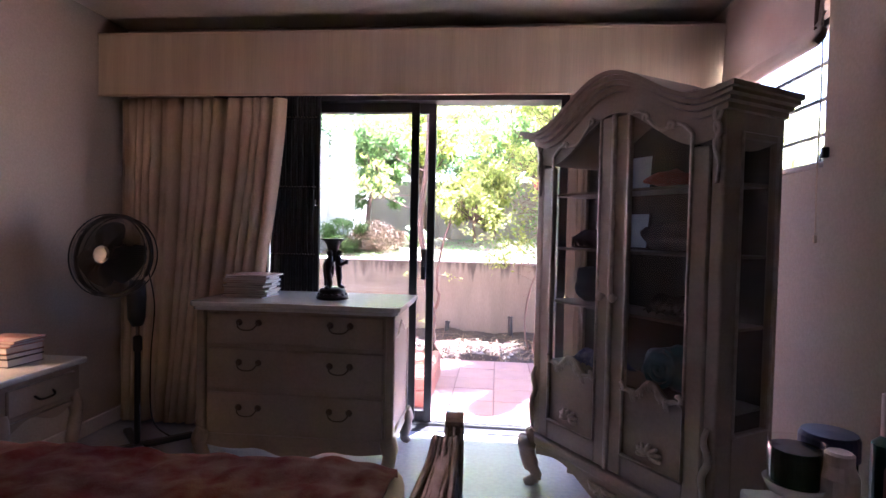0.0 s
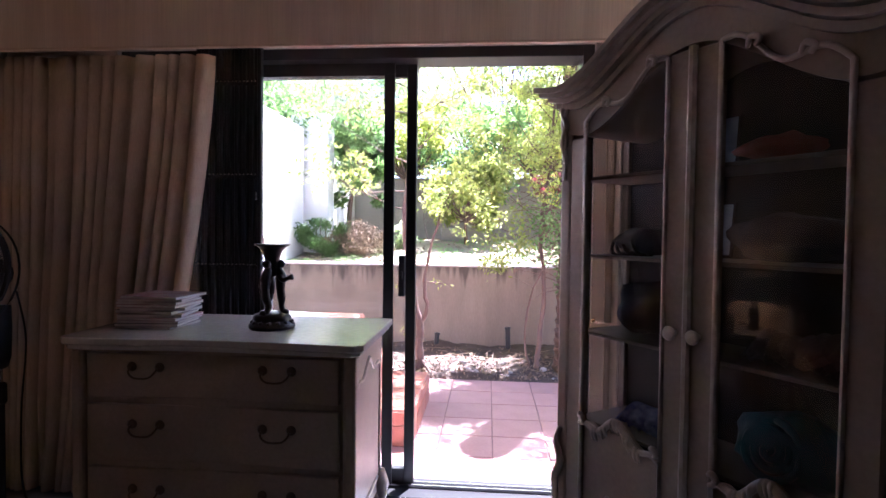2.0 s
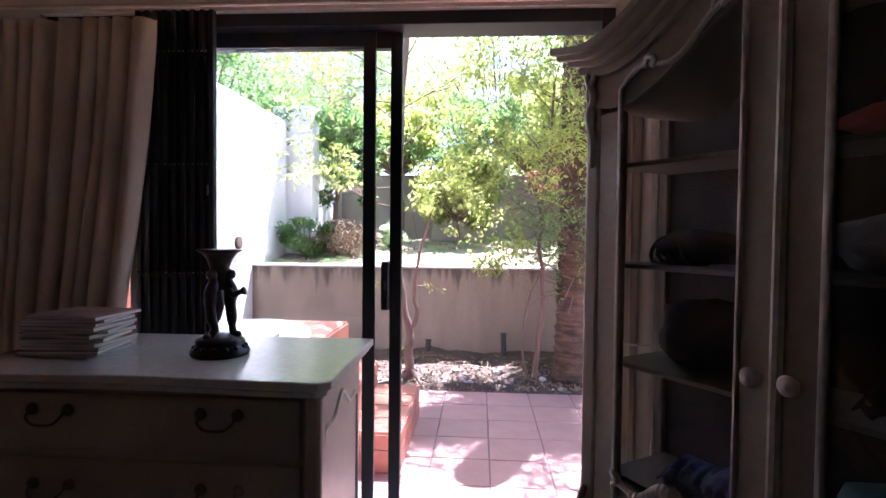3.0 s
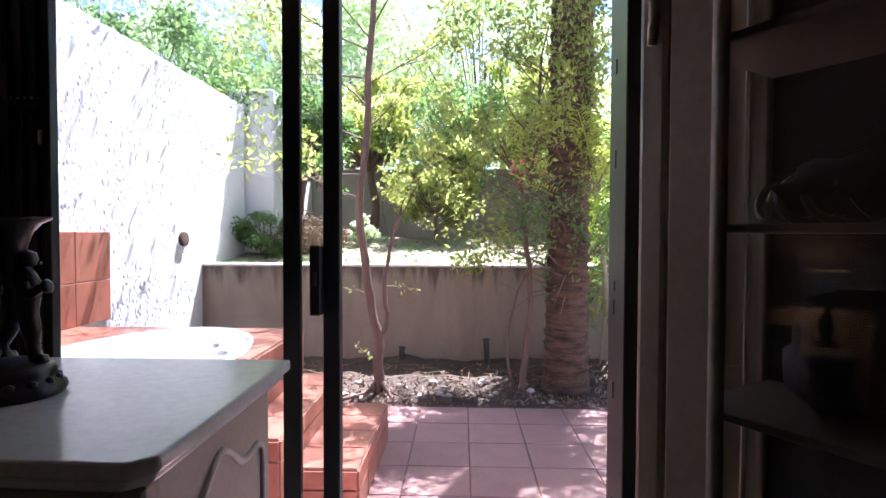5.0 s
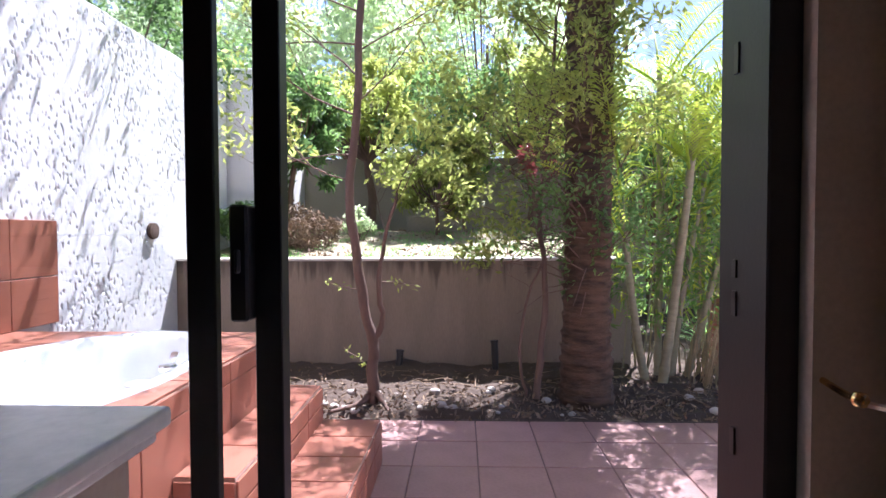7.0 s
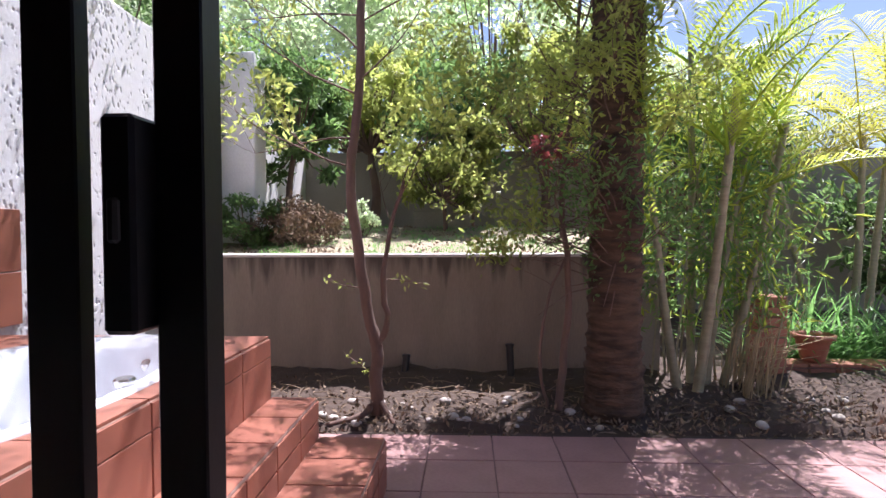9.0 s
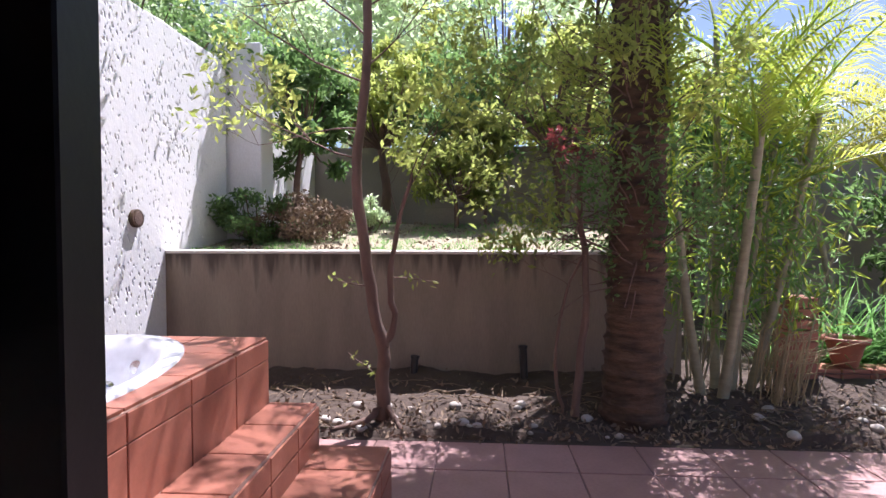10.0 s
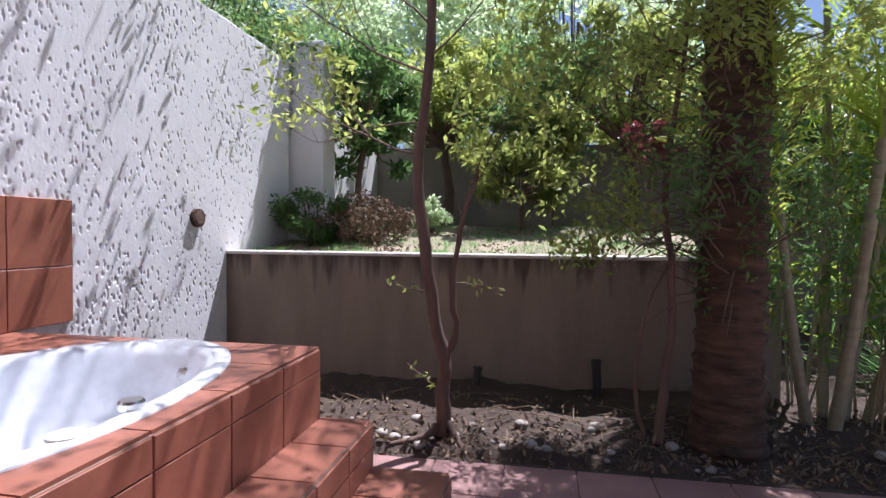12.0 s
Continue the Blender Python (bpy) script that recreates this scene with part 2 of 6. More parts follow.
def lathe(profile, sides=20, bm=None, at=(0, 0, 0), sx=1.0, sy=1.0):
    """Turns a profile of (radius, height) round the upright axis."""
    bm = bm or bmesh.new()
    rings = [[bm.verts.new((at[0] + max(r, 1e-4) * sx * math.cos(k * math.tau / sides), at[1] + max(r, 1e-4) * sy * math.sin(k * math.tau / sides), at[2] + z)) for k in range(sides)] for r, z in profile]
    for r, s in zip(rings, rings[1:]):
        for k in range(sides):
            bm.faces.new((r[k], r[(k + 1) % sides], s[(k + 1) % sides], s[k]))
    return bm


def sweep_outline(outline, depth0, depth1, bm=None):
    """Extrudes a closed outline of (x, z) between two depths along y."""
    bm = bm or bmesh.new()
    a = [bm.verts.new((x, depth0, z)) for x, z in outline]
    b = [bm.verts.new((x, depth1, z)) for x, z in outline]
    n = len(outline)
    bm.faces.new(a)
    bm.faces.new(b[::-1])
    for i in range(n):
        bm.faces.new((a[i], b[i], b[(i + 1) % n], a[(i + 1) % n]))
    return bm


def strip(lower, upper, depth0, depth1, bm=None):
    """A board between a lower and an upper line of (x, z), from depth0 to depth1."""
    bm = bm or bmesh.new()
    rows = []
    for y in (depth0, depth1):
        rows.append(([bm.verts.new((x, y, z)) for x, z in lower], [bm.verts.new((x, y, z)) for x, z in upper]))
    (la, ua), (lb, ub) = rows
    n = len(lower)
    for i in range(n - 1):
        bm.faces.new((la[i], la[i + 1], ua[i + 1], ua[i]))
        bm.faces.new((lb[i], ub[i], ub[i + 1], lb[i + 1]))
        bm.faces.new((ua[i], ua[i + 1], ub[i + 1], ub[i]))
        bm.faces.new((la[i], lb[i], lb[i + 1], la[i + 1]))
    bm.faces.new((la[0], ua[0], ub[0], lb[0]))
    bm.faces.new((la[-1], lb[-1], ub[-1], ua[-1]))
    return bm


def wavy_path(points, steps=8):
    """A smooth line through the given points."""
    pts = [Vector(p) for p in points]
    out = []
    for i in range(len(pts) - 1):
        p0, p1, p2, p3 = pts[max(i - 1, 0)], pts[i], pts[i + 1], pts[min(i + 2, len(pts) - 1)]
        for s in range(steps):
            t = s / steps
            out.append(0.5 * (2 * p1 + (p2 - p0) * t + (2 * p0 - 5 * p1 + 4 * p2 - p3) * t * t + (3 * p1 - p0 - 3 * p2 + p3) * t ** 3))
    return out + [pts[-1]]


def structure(name, bm, material, label, category, smooth=False):
    return tagged(part(name, bm, material, smooth=smooth), label, category, kind="structure")


# ---- the room ----
LEFT, RIGHT, BACK, DOOR, OUT, CEIL = -0.27, 3.36, -1.9, 3.9, 4.1, 2.52
PATIO = -0.27
OPEN_L, OPEN_R, HEAD = 0.3, 2.56, 2.12
structure("floor", box(LEFT - 0.2, BACK - 0.2, -0.25, RIGHT + 0.2, OUT - 0.03, 0), M["floor"], "pale grey carpeted bedroom floor", "floor")
structure("ceiling", box(LEFT - 0.2, BACK - 0.2, CEIL, RIGHT + 0.2, OUT, CEIL + 0.2), M["ceiling"], "plain white painted bedroom ceiling", "ceiling")
structure("wall_west", box(LEFT - 0.2, BACK - 0.2, 0, LEFT, OUT, CEIL), M["plaster"], "beige painted plaster bedroom wall", "wall")
structure("wall_south", box(LEFT, BACK - 0.2, 0, RIGHT, BACK, CEIL), M["plaster"], "beige painted plaster bedroom wall", "wall")
WIN = (2.74, 3.72, 1.55, 2.16)
bm = box(RIGHT, BACK - 0.2, 0, RIGHT + 0.2, OUT, WIN[2])
box(RIGHT, BACK - 0.2, WIN[3], RIGHT + 0.2, OUT, CEIL, bm=bm)
box(RIGHT, BACK - 0.2, WIN[2], RIGHT + 0.2, WIN[0], WIN[3], bm=bm)
box(RIGHT, WIN[1], WIN[2], RIGHT + 0.2, OUT, WIN[3], bm=bm)
structure("wall_east", bm, M["plaster"], "beige painted plaster wall with a high window", "wall")
bm = box(LEFT, DOOR, 0, OPEN_L, OUT, CEIL)
box(OPEN_R, DOOR, 0, RIGHT, OUT, CEIL, bm=bm)
box(OPEN_L, DOOR, HEAD, OPEN_R, OUT, CEIL, bm=bm)
structure("wall_north", bm, M["plaster"], "beige plaster wall around the sliding patio door", "wall")
structure("house_wall", box(-3.0, OUT - 0.06, -0.5, LEFT - 0.2, OUT, 3.2), M["rough"], "white plaster outer wall of the house", "wall")
structure("baseboard", box(LEFT, BACK, 0, LEFT + 0.015, DOOR, 0.09, 0.004), M["ceiling"], "white painted skirting board along the wall", "trim")
# Overhang added out of view to block sun from the door and chest.
structure("eaves", box(-3.0, OUT - 0.1, 2.75, RIGHT + 0.3, OUT + 0.95, 2.9), M["ceiling"], "unseen white boarded eaves added to keep sun out of the room", "eaves")
structure("roof", box(-3.0, BACK - 1.0, 2.92, RIGHT + 0.35, OUT + 1.0, 3.05), M["terra"], "plain tiled roof over the bedroom", "roof")


# ---- sliding door ----
def sliding_door():
    d = thing("sliding_door", (0, 0, 0), "black aluminium sliding glass patio door, half open", "door", kind="structure")
    y0, y1 = 3.93, 4.085
    bm = box(OPEN_L, y0, 0, OPEN_L + 0.045, y1, HEAD)
    part("frame_post", bm, M["black"], d)
    part("frame_post", box(OPEN_R - 0.05, y0, 0, OPEN_R, y1, HEAD, 0.003), M["black"], d)
    part("frame_head", box(OPEN_L + 0.045, y0, HEAD - 0.05, OPEN_R - 0.05, y1, HEAD, 0.003), M["black"], d)
    sill = box(OPEN_L + 0.045, y0 - 0.02, -0.03, OPEN_R - 0.05, y1 + 0.03, 0.006)
    part("sill", sill, M["black"], d)
    for y in (4.006, 4.043):
        part("track", box(OPEN_L + 0.05, y, 0.006, OPEN_R - 0.05, y + 0.008, 0.022), M["chrome"], d)
    # striker holes in the post that the leaf closes on
    for z, h in ((1.36, 0.05), (1.02, 0.03), (0.985, 0.012), (0.955, 0.035), (0.72, 0.045), (0.4, 0.04), (1.62, 0.04)):
        part("slot", box(OPEN_R - 0.053, 4.02, z, OPEN_R - 0.049, 4.034, z + h), M["plastic"], d)
    for name, xa, xb, y, ws, deep in (("fixed_leaf", OPEN_L + 0.045, 1.633, 4.0, 0.05, 0.022), ("moving_leaf", 0.58, 1.738, 4.026, 0.048, 0.04)):
        leaf = part(name, box(xb - ws, y, 0.02, xb, y + deep, HEAD - 0.05, 0.002), M["black"], d)
        part("stile", box(xa, y, 0.02, xa + ws, y + deep, HEAD - 0.05, 0.002), M["black"], leaf)
        part("rail", box(xa + ws, y, HEAD - 0.11, xb - ws, y + deep, HEAD - 0.05, 0.002), M["black"], leaf)
        part("rail", box(xa + ws, y, 0.02, xb - ws, y + deep, 0.09, 0.002), M["black"], leaf)
        pane = part("pane", box(xa + ws, y + deep * 0.4, 0.09, xb - ws, y + deep * 0.4 + 0.005, HEAD - 0.11), M["glass"], leaf)
        pane.visible_shadow = False
    lock = part("lock_case", box(1.661, 3.99, 0.948, 1.692, 4.035, 1.145, 0.004), M["black"], d)
    part("thumb_latch", box(1.672, 3.98, 1.03, 1.682, 3.99, 1.07, 0.003), M["plastic"], lock)
    return d


sliding_door()


def security_gate():
    g = thing("security_gate", (0, 0, 0), "black folding trellis security gate, pushed aside beside the door", "gate")
    n = 17
    for i in range(n):
        x = 0.72 + i * 0.0184
        part("upright", box(x, 3.855 + (i % 2) * 0.012, 0.01, x + 0.0175, 3.885 + (i % 2) * 0.012, HEAD - 0.01, 0.002), M["black"], g)
    for z in (0.25, 0.68, 1.1, 1.52, 1.95):
        for i in range(n - 1):
            x = 0.724 + i * 0.0184
            part("rivet", lathe([(0, 0), (0.004, 0.001), (0.0045, 0.004)], 6, at=(0, 0, 0)), M["chrome"], g).matrix_basis = pose(x + 0.008, 3.853, z, 90)
            part("strap", box(x, 3.857, z - 0.02, x + 0.02, 3.861, z - 0.005), M["black"], g)
    part("key", box(1.005, 3.845, 1.40, 1.017, 3.852, 1.44, 0.003), M["chrome"], g, "small steel key in the lock")
    return g


security_gate()


# ---- patio ----
T = 0.39


def tiles_floor():
    bed = structure("patio", box(-0.66, OUT, PATIO - 0.15, 7.5, 7.03, PATIO - 0.006), M["grout"], "patio paved with square pinkish terracotta tiles", "patio")
    data = box(-T / 2 + 0.004, -T / 2 + 0.004, -0.02, T / 2 - 0.004, T / 2 - 0.004, 0, 0.003)
    first = part("tile", data, M["paver"], bed)
    me = first.data
    for i in range(-6, 15):
        for j in range(8):
            x, y = 1.75 + (i + 0.5) * T, 7.03 - (j + 0.5) * T
            if x < -0.5 or y < OUT + 0.1 or x > 7.4 or (x < 0.9 and y < 6.2):
                continue
            t = new("tile", me)
            t.parent = bed
            t.matrix_basis = pose(x, y, PATIO + random.uniform(-0.0015, 0.0015), random.uniform(-0.15, 0.15), random.uniform(-0.15, 0.15), random.choice((0, 90, 180, 270)))
    first.matrix_basis = pose(1.75 + 0.5 * T, 7.03 - 0.5 * T, PATIO)
    return bed


# The tub surround and its two steps, faced with terracotta tiles.
DECK = (-0.65, 4.15, 0.97, 6.28, 0.511)
STEPS = ((0.97, 5.05, 1.215, 6.28, 0.196), (1.215, 5.2, 1.565, 6.28, -0.007))


def face_tiles(parent, x0, x1, y0, y1, z, base, sides, skip=None, tile=0.3):
    """Tiles one block: its top and the named sides."""
    g = 0.004
    nx, ny = max(1, round((x1 - x0) / tile)), max(1, round((y1 - y0) / tile))
    dx, dy = (x1 - x0) / nx, (y1 - y0) / ny
    for i in range(nx):
        for j in range(ny):
            a, b = x0 + i * dx, y0 + j * dy
            if skip and skip(a + dx / 2, b + dy / 2):
                continue
            part("tile", box(a + g, b + g, z - 0.008, a + dx - g, b + dy - g, z, 0.002), M["terra"], parent)
    rows = []
    h, top = z - base, z - 0.012
    while h > 0.02:
        step = min(tile if rows else 0.1, top - base)
        if step <= 0.02:
            break
        rows.append((top - step, top))
        top -= step
        h -= step
    for za, zb in rows:
        if "x" in sides:
            for j in range(ny):
                part("tile", box(x1 - 0.002, y0 + j * dy + g, za + g, x1 + 0.008, y0 + (j + 1) * dy - g, zb - g, 0.002), M["terra"], parent)
        if "n" in sides:
            for i in range(nx):
                part("tile", box(x0 + i * dx + g, y0 - 0.008, za + g, x0 + (i + 1) * dx - g, y0 + 0.002, zb - g, 0.002), M["terra"], parent)
        if "f" in sides:
            for i in range(nx):
                part("tile", box(x0 + i * dx + g, y1 - 0.002, za + g, x0 + (i + 1) * dx - g, y1 + 0.008, zb - g, 0.002), M["terra"], parent)


TUB = (0.32, 5.32, 0.555, 0.93)


def in_tub(x, y, grow=0.0):
    return ((x - TUB[0]) / (TUB[2] + grow)) ** 2 + ((y - TUB[1]) / (TUB[3] + grow)) ** 2 < 1


def tub_deck():
    d = thing("tub_deck", (0, 0, 0), "terracotta tiled tub surround with two broad steps", "deck", kind="structure")
    x0, y0, x1, y1, z = DECK
    # the top is a ring of strips round the oval hole
    bm = bmesh.new()
    n = 64
    for zz, rev in ((z - 0.012, False),):
        inner, outer = [], []
        for k in range(n):
            a = k * math.tau / n
            c, s = math.cos(a), math.sin(a)
            inner.append(bm.verts.new((TUB[0] + TUB[2] * c, TUB[1] + TUB[3] * s, zz)))
            t = min(((x1 - TUB[0]) if c > 0 else (TUB[0] - x0)) / max(abs(c), 1e-6), ((y1 - TUB[1]) if s > 0 else (TUB[1] - y0)) / max(abs(s), 1e-6))
            outer.append(bm.verts.new((TUB[0] + t * c, TUB[1] + t * s, zz)))
        for k in range(n):
            bm.faces.new((inner[k], outer[k], outer[(k + 1) % n], inner[(k + 1) % n]))
    core = part("core_top", bm, M["deck_grout"], d)
    part("core_side", box(x1 - 0.08, y0, PATIO, x1 - 0.003, y1 - 0.003, z - 0.013), M["deck_grout"], d)
    part("core_side", box(x0, y1 - 0.08, PATIO, x1 - 0.08, y1 - 0.003, z - 0.013), M["deck_grout"], d)
    part("core_side", box(x0, y0, PATIO, x1 - 0.08, y0 + 0.08, z - 0.013), M["deck_grout"], d)
    # top tiles cut to the oval
    tx, ty = 0.324, 0.355
    for i in range(5):
        for j in range(6):
            a, b = x0 + i * tx, y0 + j * ty
            m = 7
            quads = bmesh.new()
            grid = {}
            for u in range(m + 1):
                for v in range(m + 1):
                    px, py = a + 0.004 + (tx - 0.008) * u / m, b + 0.004 + (ty - 0.008) * v / m
                    ex, ey = (px - TUB[0]) / (TUB[2] - 0.01), (py - TUB[1]) / (TUB[3] - 0.01)
                    r = math.hypot(ex, ey)
                    grid[u, v] = (px, py, r)
            made = {}

            def vert(u, v, zz):
                if (u, v, zz) not in made:
                    px, py, r = grid[u, v]
                    if r < 1:
                        px, py = TUB[0] + (px - TUB[0]) / r, TUB[1] + (py - TUB[1]) / r
                    made[u, v, zz] = quads.verts.new((px, py, zz))
                return made[u, v, zz]

            for u in range(m):
                for v in range(m):
                    if min(grid[u + p, v + q][2] for p in (0, 1) for q in (0, 1)) < 0.82 or max(grid[u + p, v + q][2] for p in (0, 1) for q in (0, 1)) < 1:
                        continue
                    quads.faces.new([vert(u, v, z), vert(u + 1, v, z), vert(u + 1, v + 1, z), vert(u, v + 1, z)])
            if quads.faces:
                ext = bmesh.ops.extrude_face_region(quads, geom=list(quads.faces))
                bmesh.ops.translate(quads, verts=[g for g in ext["geom"] if isinstance(g, bmesh.types.BMVert)], vec=(0, 0, -0.01))
                part("tile", quads, M["terra"], d)
            else:
                quads.free()
    g = 0.004
    for j in range(6):
        b = y0 + j * 0.355
        for za, zb in ((z - 0.105, z - 0.012), (z - 0.4, z - 0.105), (PATIO, z - 0.4)):
            part("tile", box(x1 - 0.004, b + g, za + g / 2, x1 + 0.006, b + 0.355 - g, zb - g / 2, 0.002), M["terra"], d)
    for i in range(5):
        a = x0 + i * 0.324
        for za, zb in ((z - 0.105, z - 0.012), (z - 0.4, z - 0.105), (PATIO, z - 0.4)):
            part("tile", box(a + g, y1 - 0.004, za + g / 2, a + 0.324 - g, y1 + 0.006, zb - g / 2, 0.002), M["terra"], d)
            part("tile", box(a + g, y0 - 0.006, za + g / 2, a + 0.324 - g, y0 + 0.004, zb - g / 2, 0.002), M["terra"], d)
    for (a, b, c, e, zz) in STEPS:
        part("core_step", box(a + 0.007, b + 0.003, PATIO, c - 0.003, e - 0.003, zz - 0.005), M["deck_grout"], d)
        face_tiles(d, a + 0.007, c, b, e, zz, PATIO, "xnf")
    return d


tub_deck()


def bathtub():
    t = thing("bathtub", (TUB[0], TUB[1], DECK[4]), "oval white enamel bathtub sunk into the terracotta deck", "bathtub")
    sx, sy = TUB[2], TUB[3]
    prof = [(1.015, -0.002), (1.015, 0.006), (1.0, 0.011), (0.95, 0.011), (0.9, 0.008), (0.875, -0.004), (0.855, -0.04), (0.81, -0.14), (0.78, -0.27), (0.72, -0.36), (0.66, -0.41), (0.4, -0.43), (0.0, -0.435)]
    bm = lathe(prof, 64, sx=sx, sy=sy)
    part("basin", bm, M["enamel"], t, smooth=True)
    part("jet_control", lathe([(0.0, 0.0), (0.034, 0.0), (0.036, 0.018), (0.03, 0.026), (0.0, 0.028)], 20, at=(0.487, 0.02, 0.008)), M["chrome"], t, "round steel tub control button")
    part("jet_control", lathe([(0.0, 0.0), (0.044, 0.0), (0.044, 0.007), (0.038, 0.01), (0.0, 0.01)], 20, at=(0.492, -0.2, 0.008)), M["cap"], t, "flat round grey tub control button")
    part("overflow", lathe([(0.0, 0.0), (0.03, 0.0), (0.03, 0.012), (0.0, 0.014)], 16), M["chrome"], t).matrix_basis = pose(0.82 * sx * 0.3, 0.84 * sy * 0.95, -0.1, 80, 0, 0)
    return t


bathtub()


# ---- garden walls and ground ----
WALL_X = -0.65


def rough_wall():
    """Boundary wall with hand-thrown plaster: shallow dents and drips all over."""
    bm = bmesh.new()
    ny, nz = 700, 400
    y0, y1, z0, z1 = 5.4, 9.3, -0.2, 2.77
    grid = []
    for i in range(ny + 1):
        col = []
        for j in range(nz + 1):
            y, z = y0 + (y1 - y0) * i / ny, z0 + (z1 - z0) * j / nz
            d = noise.noise((y * 54 + z * 12, z * 19, 3.1)) + 0.75 * noise.noise((y * 92, z * 40, 8.4)) + 0.3 * noise.noise((y * 2.5, z * 2.5, 2.2))
            pit = max(0.0, min(1.0, (d - 0.5) / 0.2))
            dent = -0.012 * pit * pit * (3 - 2 * pit) + 0.0006 * noise.noise((y * 14, z * 14, 1.0)) + 0.0004 * noise.noise((y * 50, z * 40, 1.0)) + 0.003 * noise.noise((y * 1.5, z * 1.5, 5.0))
            edge = 0.01 * noise.noise((y * 3, 0, 0)) if j == nz else 0
            col.append(bm.verts.new((WALL_X + dent, y, z + edge)))
        grid.append(col)
    for i in range(ny):
        for j in range(nz):
            bm.faces.new((grid[i][j], grid[i][j + 1], grid[i + 1][j + 1], grid[i + 1][j]))
    for i in range(ny):
        a, b = grid[i][nz], grid[i + 1][nz]
        c = bm.verts.new((WALL_X - 0.22, b.co.y, b.co.z))
        e = bm.verts.new((WALL_X - 0.22, a.co.y, a.co.z))
        bm.faces.new((a, e, c, b))
    box(WALL_X - 0.22, OUT, PATIO - 0.2, WALL_X - 0.06, y1, z1 - 0.02, bm=bm)
    box(WALL_X - 0.06, OUT, PATIO - 0.2, WALL_X, y0, z1, bm=bm)
    box(WALL_X - 0.06, y0, PATIO - 0.2, WALL_X, y1, z0, bm=bm)
    return structure("boundary_wall", bm, M["rough"], "tall white boundary wall of rough hand-thrown plaster", "wall", smooth=True)


rough_wall()
structure("boundary_pier", box(-0.87, 9.36, 0.2, -0.3, 9.7, 3.0, 0.012), M["rough"], "white plaster pier standing out from the boundary wall", "wall")
structure("boundary_wall_far", box(WALL_X - 0.22, 9.75, 0.2, WALL_X, 12.6, 2.6), M["rough"], "white plaster boundary wall behind the shrubs", "wall")


def splash_tiles():
    s = thing("splashback", (0, 0, 0), "terracotta tiles fixed on the wall above the tub", "tiles", kind="structure")
    for i in range(6):
        for za, zb in ((0.515, 0.82), (0.826, 1.185)):
            y1 = 6.62 - i * 0.385
            part("tile", box(WALL_X - 0.03, y1 - 0.381, za, WALL_X + 0.022, y1, zb, 0.003), M["terra"], s)


splash_tiles()
pv = thing("wall_pipe", pose(WALL_X, 7.75, 1.12, 0, 90, 0), "short round vent pipe sticking out of the wall", "pipe")
part("pipe", lathe([(0.0, 0.01), (0.05, 0.01), (0.052, 0.035), (0.07, 0.035), (0.07, 0.01), (0.068, -0.02)], 20), M["palm"], pv)
part("cap", lathe([(0.0, 0.04), (0.05, 0.038), (0.056, 0.03)], 20), M["bark"], pv, "dark brown cap")


def retaining_wall():
    bm = bmesh.new()
    y = 8.16
    box(WALL_X, y, -0.4, 3.4, y + 0.2, 0.835, bm=bm)
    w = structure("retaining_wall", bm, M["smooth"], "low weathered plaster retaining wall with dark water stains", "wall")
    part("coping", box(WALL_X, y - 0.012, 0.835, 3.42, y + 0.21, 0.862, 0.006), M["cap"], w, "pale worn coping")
    return w


retaining_wall()
for x, h, lean in ((1.465, 0.2, 4), (2.348, 0.29, -2)):
    p = thing("drain_pipe", pose(x, 8.02, -0.19, -6, lean, 0), "short dark weep pipe standing against the wall", "pipe")
    part("pipe", lathe([(0.03, -0.05), (0.03, h), (0.036, h), (0.036, h + 0.02), (0.024, h + 0.02), (0.024, h - 0.05), (0, h - 0.05)], 12), M["plastic"], p)


def ground_sheet(name, x0, x1, y0, y1, nx, ny, height, material, label, category):
    bm = bmesh.new()
    g = [[bm.verts.new((x0 + (x1 - x0) * i / nx, y0 + (y1 - y0) * j / ny, height(x0 + (x1 - x0) * i / nx, y0 + (y1 - y0) * j / ny))) for j in range(ny + 1)] for i in range(nx + 1)]
    for i in range(nx):
        for j in range(ny):
            bm.faces.new((g[i][j], g[i + 1][j], g[i + 1][j + 1], g[i][j + 1]))
    return structure(name, bm, material, label, category, smooth=True)


def bed_height(x, y):
    h = -0.235 + 0.05 * noise.noise((x * 1.3, y * 1.3, 0)) + 0.03 * noise.noise((x * 5, y * 5, 2)) + 0.015 * noise.noise((x * 16, y * 16, 2))
    h += 0.12 * max(0, min(1, (y - 7.2) / 0.9))
    if y < 7.1:
        h = min(h, PATIO - 0.004)
    return h


ground_sheet("ground_bed", WALL_X, 7.5, 7.0, 8.3, 220, 60, bed_height, M["soil"], "bare planting bed of dry soil", "soil")
ground_sheet("ground_bed_side", -0.65, 0.99, 6.26, 7.02, 40, 20, lambda x, y: -0.22 + 0.03 * noise.noise((x * 5, y * 5, 2)), M["soil"], "bare dry soil beside the tub deck", "soil")


def lawn_height(x, y):
    h = 0.845 + 0.27 * max(0, min(1, (y - 8.6) / 2.4)) + 0.02 * noise.noise((x * 2, y * 2, 0)) + 0.008 * noise.noise((x * 14, y * 14, 0))
    if y < 8.4:
        h = 0.8
    return h


